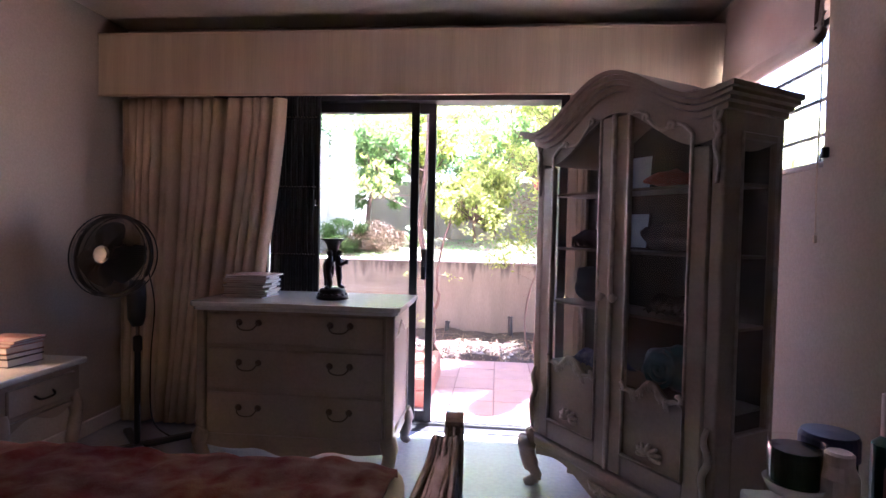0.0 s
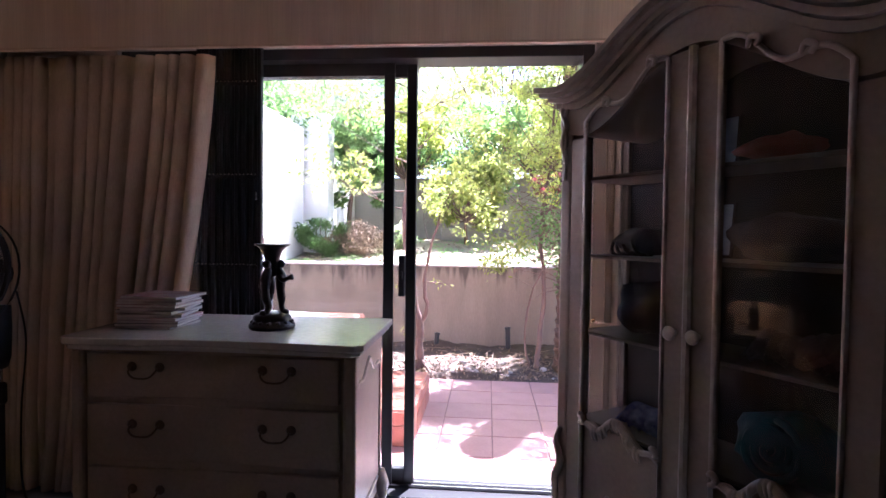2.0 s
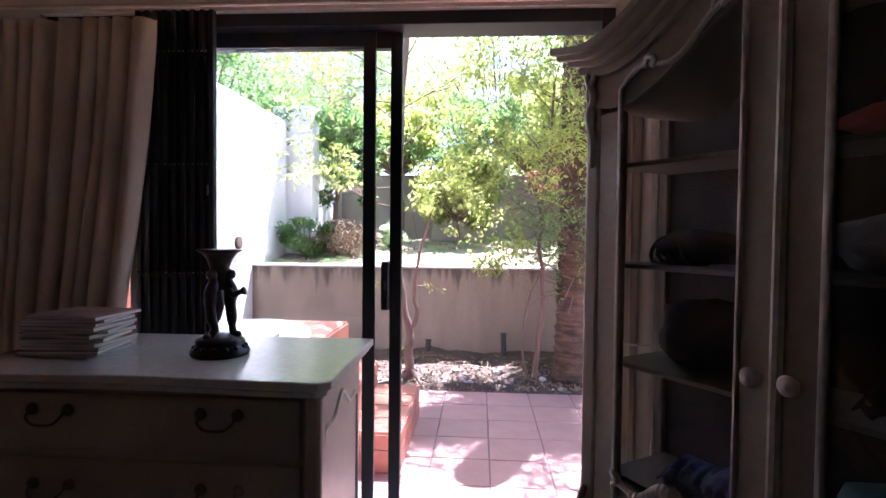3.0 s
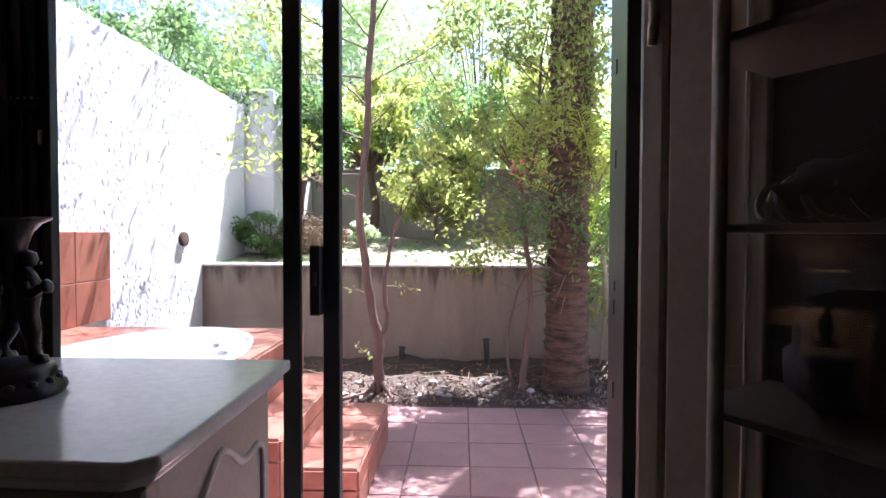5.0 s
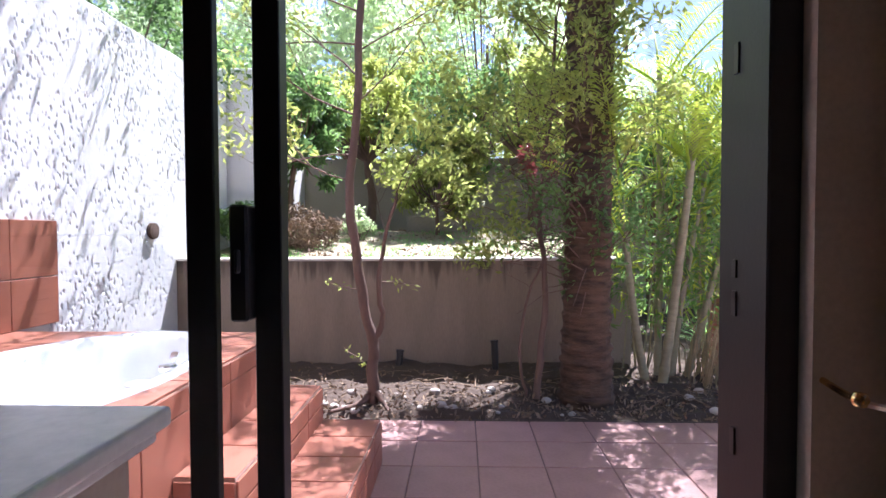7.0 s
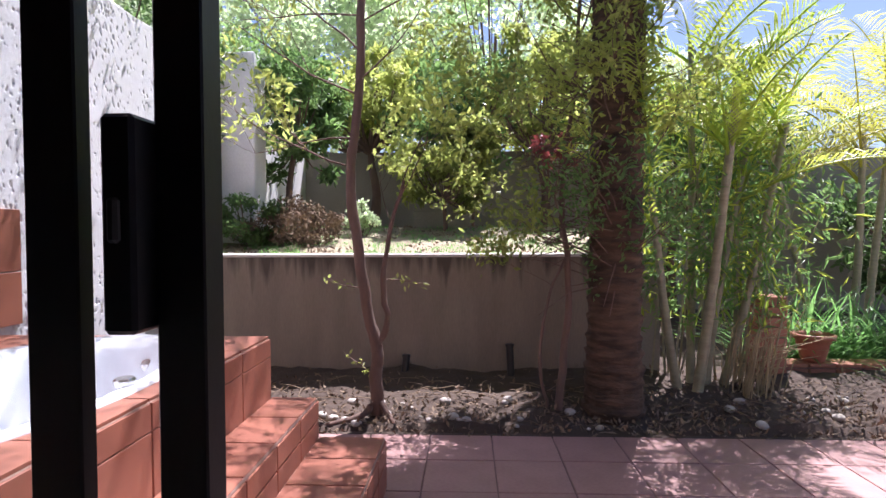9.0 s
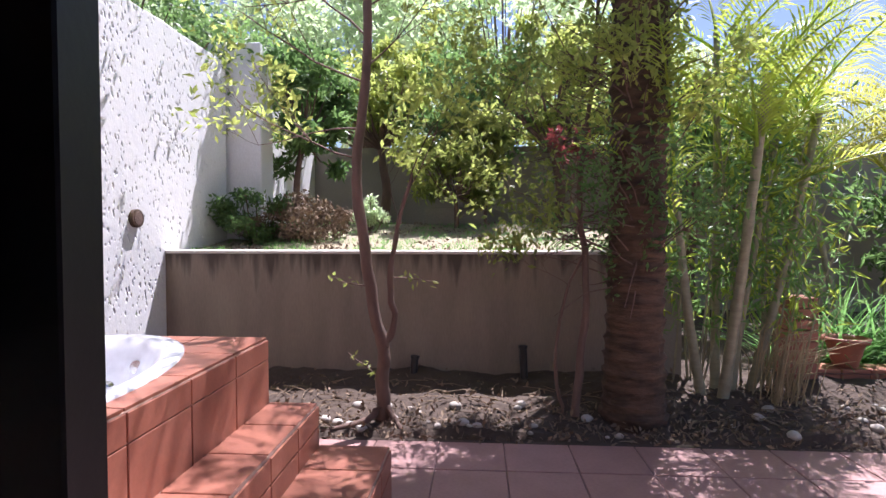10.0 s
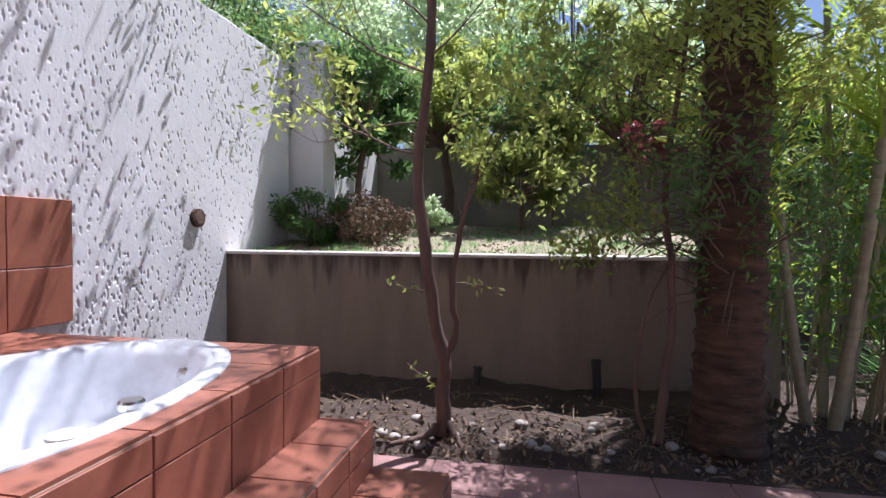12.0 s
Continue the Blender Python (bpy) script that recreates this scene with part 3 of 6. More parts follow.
ground_sheet("ground_lawn", WALL_X, 3.4, 8.35, 12.6, 90, 90, lawn_height, M["lawn"], "dry raised lawn behind the retaining wall", "lawn")
# Dark soil colour here stands in for the shade behind the canes.
ground_sheet("ground_garden", 3.4, 9.0, 8.3, 12.6, 60, 50, lambda x, y: -0.2 + 0.05 * noise.noise((x * 2, y * 2, 4)), M["soil"], "lower ground at the side of the garden, coloured dark for shade", "soil")
ground_sheet("ground", -60, 60, -30, 90, 4, 4, lambda x, y: -0.5, M["lawn"], "level ground round the house", "ground")
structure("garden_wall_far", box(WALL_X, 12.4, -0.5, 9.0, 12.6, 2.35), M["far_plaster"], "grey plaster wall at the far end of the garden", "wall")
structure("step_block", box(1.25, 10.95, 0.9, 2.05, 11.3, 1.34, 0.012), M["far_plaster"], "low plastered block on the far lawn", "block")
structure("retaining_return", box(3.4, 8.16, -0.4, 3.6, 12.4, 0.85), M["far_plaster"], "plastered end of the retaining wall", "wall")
tiles_floor()


# ---- bedroom furniture ----
def pelmet():
    p = thing("pelmet", (0, 0, 0), "long cream striped fabric pelmet over the patio door", "pelmet")
    y0 = 3.63
    part("front", box(LEFT, y0, 2.03, RIGHT - 0.02, y0 + 0.02, 2.4, 0.006, seg=2), M["pelmet"], p)
    part("lid", box(LEFT, y0 + 0.02, 2.38, RIGHT - 0.02, DOOR, 2.4), M["pelmet"], p)
    part("piping", tube([(LEFT, y0 + 0.002, 2.034), (RIGHT - 0.02, y0 + 0.002, 2.034)], 0.007), M["fabric"], p)
    part("piping", tube([(LEFT, y0 + 0.002, 2.397), (RIGHT - 0.02, y0 + 0.002, 2.397)], 0.007), M["fabric"], p)


pelmet()


def curtain(name, x0, x1, z0, z1, y, folds, label, pull=0.0, depth=0.045):
    """A gathered curtain; pull shifts its foot sideways."""
    bm = bmesh.new()
    n, m = folds * 12, 26
    cols = []
    for i in range(n + 1):
        u = i / n
        col = []
        for j in range(m + 1):
            v = j / m
            ph = (u + 0.055 * noise.noise((u * 6, 0, 9)) + 0.02 * noise.noise((u * 17, v * 0.8, 4))) * folds * math.tau + 0.9 * noise.noise((u * 7, v * 1.4, 2))
            sq = math.copysign(abs(math.sin(ph)) ** 0.7, math.sin(ph))
            yy = y + depth * sq * (0.55 + 0.45 * noise.noise((u * 5, 0, 1)) + 0.35 * (1 - v)) + 0.012 * noise.noise((u * 30, v * 3, 5))
            xx = x0 + (x1 - x0) * u + pull * u * (1 - v) ** 1.3 + 0.012 * math.cos(ph)
            col.append(bm.verts.new((xx, yy, z0 + (z1 - z0) * v)))
        cols.append(col)
    for i in range(n):
        for j in range(m):
            bm.faces.new((cols[i][j], cols[i + 1][j], cols[i + 1][j + 1], cols[i][j + 1]))
    c = thing(name, (0, 0, 0), label, "curtain")
    ob = part("cloth", bm, M["fabric"], c, smooth=True)
    s = ob.modifiers.new("thick", "SOLIDIFY")
    s.thickness = 0.004
    return c


curtain("curtain", LEFT + 0.02, 0.83, 0.02, 2.05, 3.79, 14, "heavy cream curtain drawn open in deep folds", pull=-0.3)
curtain("curtain", 2.58, RIGHT - 0.03, 0.02, 2.05, 3.79, 8, "heavy cream curtain drawn open in deep folds beside the cabinet")


def drawer_chest():
    X0, X1, Y0, Y1, H = 0.6, 1.645, 3.21, 3.78, 0.875
    c = thing("chest_of_drawers", (0, 0, 0), "cream painted chest of three drawers with cabriole feet", "chest")
    w = X1 - X0
    ov = 0.03
    # top with serpentine front and rounded corners
    outline = []
    n = 40
    for i in range(n + 1):
        u = i / n
        outline.append((X0 - ov + (w + 2 * ov) * u, Y0 - 0.02 - 0.012 * math.cos(u * math.tau * 1.0) + (0.03 * (1 - min(1, min(u, 1 - u) / 0.03)) ** 2)))
    outline += [(X1 + ov, Y1), (X0 - ov, Y1)]
    bm = bmesh.new()
    for za, zb, inset in ((H - 0.026, H, 0.0), (H - 0.045, H - 0.026, 0.014)):
        cx, cy = (X0 + X1) / 2, (Y0 + Y1) / 2
        k = 1 - inset / 0.4
        lo = [bm.verts.new((cx + (x - cx) * (1 - inset / 0.55), cy + (y - cy) * k, za)) for x, y in outline]
        hi = [bm.verts.new((cx + (x - cx) * (1 - inset / 0.55), cy + (y - cy) * k, zb)) for x, y in outline]
        bm.faces.new(lo[::-1])
        bm.faces.new(hi)
        for i in range(len(lo)):
            bm.faces.new((lo[i], lo[(i + 1) % len(lo)], hi[(i + 1) % len(lo)], hi[i]))
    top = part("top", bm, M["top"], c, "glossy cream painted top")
    bv = top.modifiers.new("edge", "BEVEL")
    bv.width, bv.segments, bv.limit_method = 0.006, 3, "ANGLE"
    part("carcass", box(X0 + 0.02, Y0 + 0.03, 0.13, X1 - 0.02, Y1 - 0.01, H - 0.045, 0.006), M["cream"], c)
    for x in (X0, X1 - 0.045):
        part("corner_post", box(x, Y0 + 0.005, 0.12, x + 0.045, Y0 + 0.06, H - 0.045, 0.012, seg=2), M["cream"], c)
    for (za, zb) in ((0.655, 0.815), (0.425, 0.63), (0.185, 0.4)):
        bm = bmesh.new()
        rows = []
        for z in (za, zb):
            rows.append([(X0 + 0.06 + (w - 0.12) * i / 24, Y0 + 0.018 - 0.008 * math.cos(i / 24 * math.tau)) for i in range(25)])
        lo = [bm.verts.new((x, y, za)) for x, y in rows[0]]
        hi = [bm.verts.new((x, y, zb)) for x, y in rows[1]]
        lb = [bm.verts.new((x, Y0 + 0.045, za)) for x, y in rows[0]]
        hb = [bm.verts.new((x, Y0 + 0.045, zb)) for x, y in rows[1]]
        for i in range(24):
            bm.faces.new((lo[i], lo[i + 1], hi[i + 1], hi[i]))
            bm.faces.new((hi[i], hi[i + 1], hb[i + 1], hb[i]))
            bm.faces.new((lo[i], lb[i], lb[i + 1], lo[i + 1]))
        bm.faces.new((lo[0], hi[0], hb[0], lb[0]))
        bm.faces.new((lo[-1], lb[-1], hb[-1], hi[-1]))
        dr = part("drawer", bm, M["cream"], c)
        bv = dr.modifiers.new("edge", "BEVEL")
        bv.width, bv.segments, bv.limit_method = 0.005, 2, "ANGLE"
        zm = (za + zb) / 2 + 0.02
        for x in (X0 + 0.27 * w, X1 - 0.27 * w):
            h = part("handle", tube(wavy_path([(x - 0.05, Y0 + 0.0, zm + 0.012), (x - 0.048, Y0 - 0.016, zm), (x - 0.03, Y0 - 0.02, zm - 0.016), (x, Y0 - 0.021, zm - 0.02), (x + 0.03, Y0 - 0.02, zm - 0.016), (x + 0.048, Y0 - 0.016, zm), (x + 0.05, Y0 + 0.0, zm + 0.012)], 4), 0.004, 6), M["handle"], dr, "aged bronze drop handle", smooth=True)
            for s in (-1, 1):
                part("rosette", lathe([(0, 0.012), (0.012, 0.01), (0.017, 0.004), (0.018, 0)], 10), M["handle"], dr).matrix_basis = pose(x + s * 0.052, Y0 + 0.012, zm + 0.014, 90)
    # side panel with a raised moulding
    for x, s in ((X1 - 0.02, 1), (X0 + 0.02, -1)):
        ya, yb, za, zb = Y0 + 0.09, Y1 - 0.06, 0.2, 0.76
        loop = wavy_path([(x, ya, za), (x, ya, 0.62), (x, ya + 0.02, 0.70), (x, (ya + yb) / 2 - 0.1, 0.70), (x, (ya + yb) / 2, zb), (x, (ya + yb) / 2 + 0.1, 0.70), (x, yb - 0.02, 0.70), (x, yb, 0.62), (x, yb, za)], 5)
        part("panel_moulding", tube(loop + [Vector((x, ya, za))], 0.009, 6), M["crest"], c, smooth=True)
    # scalloped apron
    low = [(X0 + 0.03 + (w - 0.06) * i / 32, 0.13 - 0.035 * max(0, math.cos((i / 32 - 0.5) * 7)) - 0.02 * abs(math.sin(i / 32 * math.pi * 3))) for i in range(33)]
    part("apron", strip(low, [(x, 0.185) for x, z in low], Y0 + 0.012, Y0 + 0.035), M["cream"], c)
    for sx in (0, 1):
        for sy in (0, 1):
            x, y = (X1 - 0.035, X0 + 0.035)[sx], (Y0 + 0.035, Y1 - 0.05)[sy]
            o, oy = (0.03, -0.03)[sx], (-0.03, 0.0)[sy]
            part("foot", tube(wavy_path([(x, y, 0.2), (x + o * 0.6, y + oy * 0.6, 0.14), (x + o * 0.4, y + oy * 0.3, 0.08), (x, y, 0.035), (x + o * 0.7, y + oy * 0.7, 0.012), (x + o, y + oy, 0.0)], 4), [0.045] * 5 + [0.036] * 6 + [0.024] * 6 + [0.022] * 4, 10), M["cream"], c, smooth=True)
    return c


drawer_chest()


def carving(points, r, bm=None, sides=6):
    """A tapering carved scroll along a line."""
    path = wavy_path(points, 5)
    n = len(path)
    return tube(path, [r * (0.35 + 0.65 * math.sin(math.pi * (0.15 + 0.7 * i / (n - 1)))) for i in range(n)], sides, bm)


# The cabinet stands across the corner; its own x runs along the front.
CAB = pose(2.335, 3.285, 0, 0, 0, -56)
CW, CD = 1.0, 0.33


def crown(u):
    """Height of the arched cornice over the front's width."""
    a = abs(u - 0.5) * 2
    return 1.712 + 0.178 * (0.5 + 0.5 * math.cos(min(1, a / 0.82) * math.pi)) + 0.02 * max(0, (a - 0.82) / 0.18)


def cabinet():
    c = thing("display_cabinet", CAB, "carved cream painted display cabinet with two glazed doors", "cabinet")
    n = 48
    us = [i / n for i in range(n + 1)]
    zb = 0.27
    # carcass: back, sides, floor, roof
    part("back", box(0.03, CD - 0.02, zb, CW - 0.03, CD, 1.76), M["dim_inside"], c, "dark inner back")
    for s, x in (("a", 0.0), ("b", CW - 0.03)):
        body = part("side_frame", box(x, 0.03, zb, x + 0.03, 0.09, 1.76, 0.003), M["cream"], c)
        part("side_frame", box(x, CD - 0.035, zb, x + 0.03, CD, 1.76, 0.003), M["cream"], c)
        part("side_frame", box(x, 0.09, zb, x + 0.03, CD - 0.035, 0.56, 0.003), M["cream"], c)
        part("side_frame", box(x, 0.09, 1.62, x + 0.03, CD - 0.035, 1.76, 0.003), M["cream"], c)
        pane = part("side_pane", box(x + 0.012, 0.09, 0.56, x + 0.018, CD - 0.035, 1.62), M["dark_glass"], c)
        part("side_moulding", tube([(x + 0.015 + (0.018 if x else -0.018), 0.09, 0.56), (x + 0.015 + (0.018 if x else -0.018), 0.09, 1.62), (x + 0.015 + (0.018 if x else -0.018), CD - 0.035, 1.62), (x + 0.015 + (0.018 if x else -0.018), CD - 0.035, 0.56), (x + 0.015 + (0.018 if x else -0.018), 0.09, 0.56)], 0.006, 6), M["crest"], c)
    part("bottom", box(0, 0.02, zb - 0.03, CW, CD, zb, 0.004), M["cream"], c)
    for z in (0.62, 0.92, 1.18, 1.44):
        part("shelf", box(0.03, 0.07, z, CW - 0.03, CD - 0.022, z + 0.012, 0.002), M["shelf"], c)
    part("roof", box(0.0, 0.03, 1.76, CW, CD, 1.78), M["cream"], c)
    # canted corner posts
    for x in (0.0, CW - 0.05):
        part("corner_post", box(x, 0.0, zb, x + 0.05, 0.045, 1.78, 0.01, seg=2), M["cream"], c)
        cx = x + 0.025
        part("corner_carving", carving([(cx, -0.006, 1.71), (cx - 0.011, -0.01, 1.67), (cx + 0.009, -0.009, 1.62), (cx - 0.008, -0.009, 1.57), (cx + 0.006, -0.006, 1.51), (cx, -0.003, 1.44)], 0.01, carving([(cx + 0.008, -0.005, 1.72), (cx + 0.012, -0.008, 1.68), (cx - 0.009, -0.009, 1.63), (cx + 0.009, -0.007, 1.58), (cx - 0.005, -0.005, 1.53)], 0.008)), M["crest"], c, "carved acanthus leaf", smooth=True)
        part("corner_carving", carving([(cx, -0.004, 0.6), (cx - 0.011, -0.01, 0.55), (cx + 0.011, -0.012, 0.49), (cx - 0.011, -0.014, 0.43), (cx, -0.02, 0.36), (cx, -0.014, 0.3)], 0.013), M["crest"], c, "carved scroll", smooth=True)
    # arched frieze and stepped cornice
    part("frieze", strip([(CW * u, crown(u) - 0.16 + 0.03) for u in us], [(CW * u, crown(u) - 0.03) for u in us], 0.0, CD), M["cream"], c)
    for k, (lo, hi, out) in enumerate(((-0.045, -0.022, 0.014), (-0.022, -0.004, 0.034), (-0.004, 0.012, 0.055), (0.012, 0.03, 0.068))):
        part("cornice", strip([(-out + (CW + 2 * out) * u, crown(u) + lo) for u in us], [(-out + (CW + 2 * out) * u, crown(u) + hi) for u in us], -out, CD), M["cream"], c)
    # doors
    for s in (0, 1):
        xa, xb = ((0.052, 0.505), (0.515, CW - 0.052))[s]
        w = xb - xa
        st = 0.072
        vs = [i / 24 for i in range(25)]
        topz = lambda x: crown(x / CW) - 0.135
        ga, gb = xa + st, xb - st
        inner = lambda x: ((x - ga) / (gb - ga)) if s == 0 else 1 - ((x - ga) / (gb - ga))

        def glass_top(x):
            q = max(0.0, min(1.0, inner(x)))
            z = 1.62 + 0.12 * q
            return z + 0.022 * math.sin(q * math.pi * 3)

        def glass_low(x):
            q = max(0.0, min(1.0, inner(x)))
            return 0.645 + 0.045 * max(0.0, math.cos((q - 0.5) * math.pi * 1.7)) + 0.012 * math.cos((q - 0.5) * math.pi * 5) - 0.015 * q

        door = part("door", box(xa, -0.004, zb + 0.005, xa + st, 0.026, topz(xa + st / 2) - 0.004, 0.006), M["cream"], c)
        part("stile", box(xb - st, -0.004, zb + 0.005, xb, 0.026, topz(xb - st / 2) - 0.004, 0.006), M["cream"], door)
        xs = [ga + (gb - ga) * v for v in vs]
        part("top_rail", strip([(x, glass_top(x)) for x in xs], [(x, topz(x)) for x in xs], 0.0, 0.024), M["cream"], door)
        part("low_rail", box(ga, -0.002, zb + 0.005, gb, 0.024, 0.36, 0.003), M["cream"], door)
        part("low_panel", strip([(x, 0.36) for x in xs], [(x, glass_low(x)) for x in xs], 0.008, 0.02), M["cream"], door)
        pane = part("pane", box(ga, 0.012, 0.65, gb, 0.016, 1.78), M["dark_glass"], door)
        loop = [(x, -0.006, glass_top(x)) for x in xs] + [(gb, -0.006, glass_low(gb) if s == 0 else 0.36)]
        part("moulding", tube([(ga, -0.004, 0.37), (ga, -0.006, glass_top(ga))] + loop[:-1] + [(gb, -0.004, 0.37), (ga, -0.004, 0.37)], 0.0075, 6), M["crest"], door, smooth=True)
        # carved crest at the foot of the glass, and a floral spray
        pts = [(x, -0.01, glass_low(x)) for x in xs[::2]]
        bm = carving(pts, 0.012)
        shell = part("shell_carving", bm, M["crest"], door, "carved shell scroll", smooth=True)
        for k in range(11):
            q = xs[5 + round(1.4 * k)]
            part("flute", carving([(q, -0.012, glass_low(q) + 0.012), (q, -0.02, glass_low(q) - 0.004), (q, -0.01, glass_low(q) - 0.03)], 0.006), M["crest"], shell, smooth=True)
        for e in (xs[1], xs[-2]):
            part("scroll", carving([(e - 0.014, -0.012, glass_low(e) + 0.02), (e, -0.02, glass_low(e) + 0.03), (e + 0.012, -0.018, glass_low(e) + 0.016), (e, -0.014, glass_low(e) + 0.004)], 0.009), M["crest"], shell, smooth=True)
        mx = (ga + gb) / 2
        for q in (xs[7], xs[20 if s == 0 else 17]):
            part("scroll", carving([(q - 0.018, -0.008, glass_top(q) - 0.008), (q - 0.004, -0.018, glass_top(q) + 0.012), (q + 0.014, -0.016, glass_top(q) + 0.004), (q + 0.004, -0.012, glass_top(q) - 0.012)], 0.008), M["crest"], door, smooth=True)
        bm = bmesh.new()
        for k in range(7):
            a = radians(-20 + 36 * k)
            carving([(mx, -0.004, 0.42), (mx + 0.03 * math.cos(a), -0.018, 0.42 + 0.022 * math.sin(a)), (mx + 0.06 * math.cos(a), -0.006, 0.42 + 0.04 * math.sin(a))], 0.01, bm)
        part("flower_carving", bm, M["crest"], door, "carved floral spray", smooth=True)
        kx = xb - 0.03 if s == 0 else xa + 0.03
        part("knob", lathe([(0.006, 0), (0.007, 0.015), (0.017, 0.022), (0.02, 0.03), (0.015, 0.038), (0, 0.041)], 14), M["crest"], door, "round cream knob", smooth=True).matrix_basis = pose(kx, -0.004, 1.0, 90)
    part("centre_strip", tube([(0.51, -0.008, zb + 0.01), (0.51, -0.008, crown(0.5) - 0.14)], 0.012, 8), M["crest"], c)
    # shaped apron, base moulding and cabriole legs
    part("base_moulding", box(-0.02, -0.02, zb - 0.05, CW + 0.02, CD, zb - 0.005, 0.012, seg=2), M["cream"], c)
    low = [(0.05 + (CW - 0.1) * u, 0.16 - 0.05 * math.cos((u - 0.5) * math.tau * 1.5) * (1 - abs(u - 0.5)) + 0.02 * abs(u - 0.5)) for u in us]
    part("apron", strip(low, [(x, zb - 0.05) for x, z in low], -0.008, 0.016), M["cream"], c)
    bm = bmesh.new()
    for k in range(7):
        a = radians(180 + 30 * k)
        carving([(CW / 2, -0.012, 0.19), (CW / 2 + 0.04 * math.cos(a), -0.024, 0.19 + 0.025 * math.sin(a)), (CW / 2 + 0.08 * math.cos(a), -0.01, 0.19 + 0.04 * math.sin(a))], 0.012, bm)
    part("apron_carving", bm, M["crest"], c, "carved shell on the apron", smooth=True)
    for x, o in ((0.02, -0.05), (CW - 0.02, 0.05)):
        for y, oy in ((0.02, -0.05), (CD - 0.05, 0.0)):
            part("leg", tube(wavy_path([(x, y, 0.25), (x + o * 0.7, y + oy * 0.7, 0.2), (x + o * 0.5, y + oy * 0.4, 0.11), (x - o * 0.1, y, 0.05), (x + o * 0.3, y + oy * 0.3, 0.02), (x + o * 0.7, y + oy * 0.7, 0.0)], 4), [0.052] * 5 + [0.04] * 5 + [0.028] * 5 + [0.022, 0.026, 0.026, 0.026, 0.026, 0.026], 10), M["cream"], c, smooth=True)
    return c


cabinet()


# ---- plants ----
rng = np.random.default_rng(7)


def leaves_mesh(name, points, size, material, parent, droop=0.3, narrow=0.42, label="", axis=None):
    """One mesh of many small folded leaves, one at each point."""
    p = np.asarray(points, float)
    n = len(p)
    d = rng.normal(size=(n, 3))
    d[:, 2] -= droop
    if axis is not None:
        d = d * 0.5 + np.asarray(axis)
    d /= np.linalg.norm(d, axis=1)[:, None]
    side = np.cross(d, rng.normal(size=(n, 3)))
    side /= np.linalg.norm(side, axis=1)[:, None] + 1e-9
    nor = np.cross(side, d)
    s = (size * rng.uniform(0.6, 1.3, n))[:, None]
    mid = p + d * s * 0.45
    v = np.empty((n, 4, 3))
    v[:, 0] = p
    v[:, 1] = mid + side * s * narrow * 0.5 + nor * s * 0.07
    v[:, 2] = p + d * s
    v[:, 3] = mid - side * s * narrow * 0.5 + nor * s * 0.07
    idx = np.arange(n * 4).reshape(n, 4)
    faces = np.concatenate([idx[:, [0, 1, 2]], idx[:, [0, 2, 3]]])
    me = bpy.data.meshes.new(name)
    me.from_pydata(v.reshape(-1, 3).tolist(), [], faces.tolist())
    me.materials.append(material)
    ob = new(name, me)
    ob.parent = parent
    if label:
        ob["label"] = label
    return ob


def grow(bm, start, way, length, radius, depth, spots, spread=0.75, up=0.15, kids=4, per_twig=26, loose=0.05):
    """A limb that bends, tapers and splits; leaves sit along the last twigs."""
    p, d = Vector(start), Vector(way).normalized()
    pts, rads = [p.copy()], [radius]
    steps = 5
    for i in range(steps):
        d = (d + Vector([random.uniform(-1, 1) for _ in range(3)]) * 0.16 + Vector((0, 0, up * 0.2))).normalized()
        p = p + d * length / steps
        pts.append(p.copy())
        rads.append(radius * (1 - 0.55 * (i + 1) / steps))
    tube(pts, rads, 6 if radius > 0.012 else 4, bm, cap=False)
    if depth == 0:
        for k in range(per_twig):
            a = pts[random.randrange(1, len(pts))].lerp(pts[random.randrange(1, len(pts))], random.random())
            spots.append(a + Vector([random.gauss(0, loose) for _ in range(3)]))
        return
    for k in range(kids):
        i = random.randrange(2, len(pts))
        nd = (d + Vector([random.uniform(-1, 1) for _ in range(3)]) * spread + Vector((0, 0, up))).normalized()
        grow(bm, pts[i], nd, length * random.uniform(0.5, 0.75), rads[i] * 0.6, depth - 1, spots, spread, up, kids, per_twig, loose)


def tree(name, stems, limbs, label, leaf="leaf", size=0.06, per_twig=26, category="tree", base=None, depth=2, loose=0.05, kids=4, up=0.15, narrow=0.42):
    """stems: smooth lines with start and end radius; limbs: start, direction, length, radius."""
    b = base or stems[0][0][0]
    t = thing(name, (0, 0, 0), label, category)
    bm = bmesh.new()
    for line, r0, r1 in stems:
        path = wavy_path(line, 5)
        path = [q + Vector((random.gauss(0, 0.004), random.gauss(0, 0.004), 0)) for q in path]
        n = len(path) - 1
        tube(path, [r0 + (r1 - r0) * i / n + random.uniform(-0.002, 0.002) for i in range(n + 1)], 9, bm, cap=False)
    part("trunk", bm, M["bark"], t, smooth=True)
    spots, bm = [], bmesh.new()
    for s, w, l, r in limbs:
        grow(bm, s, w, l, r * 0.62, depth, spots, per_twig=per_twig, loose=loose, kids=kids, up=up)
    tagged(part("twigwork", bm, M["bark"], t, smooth=True), kind="stuff")
    tagged(leaves_mesh("crown", spots, size, M[leaf], t, narrow=narrow), kind="stuff")
    return t


random.seed(4)
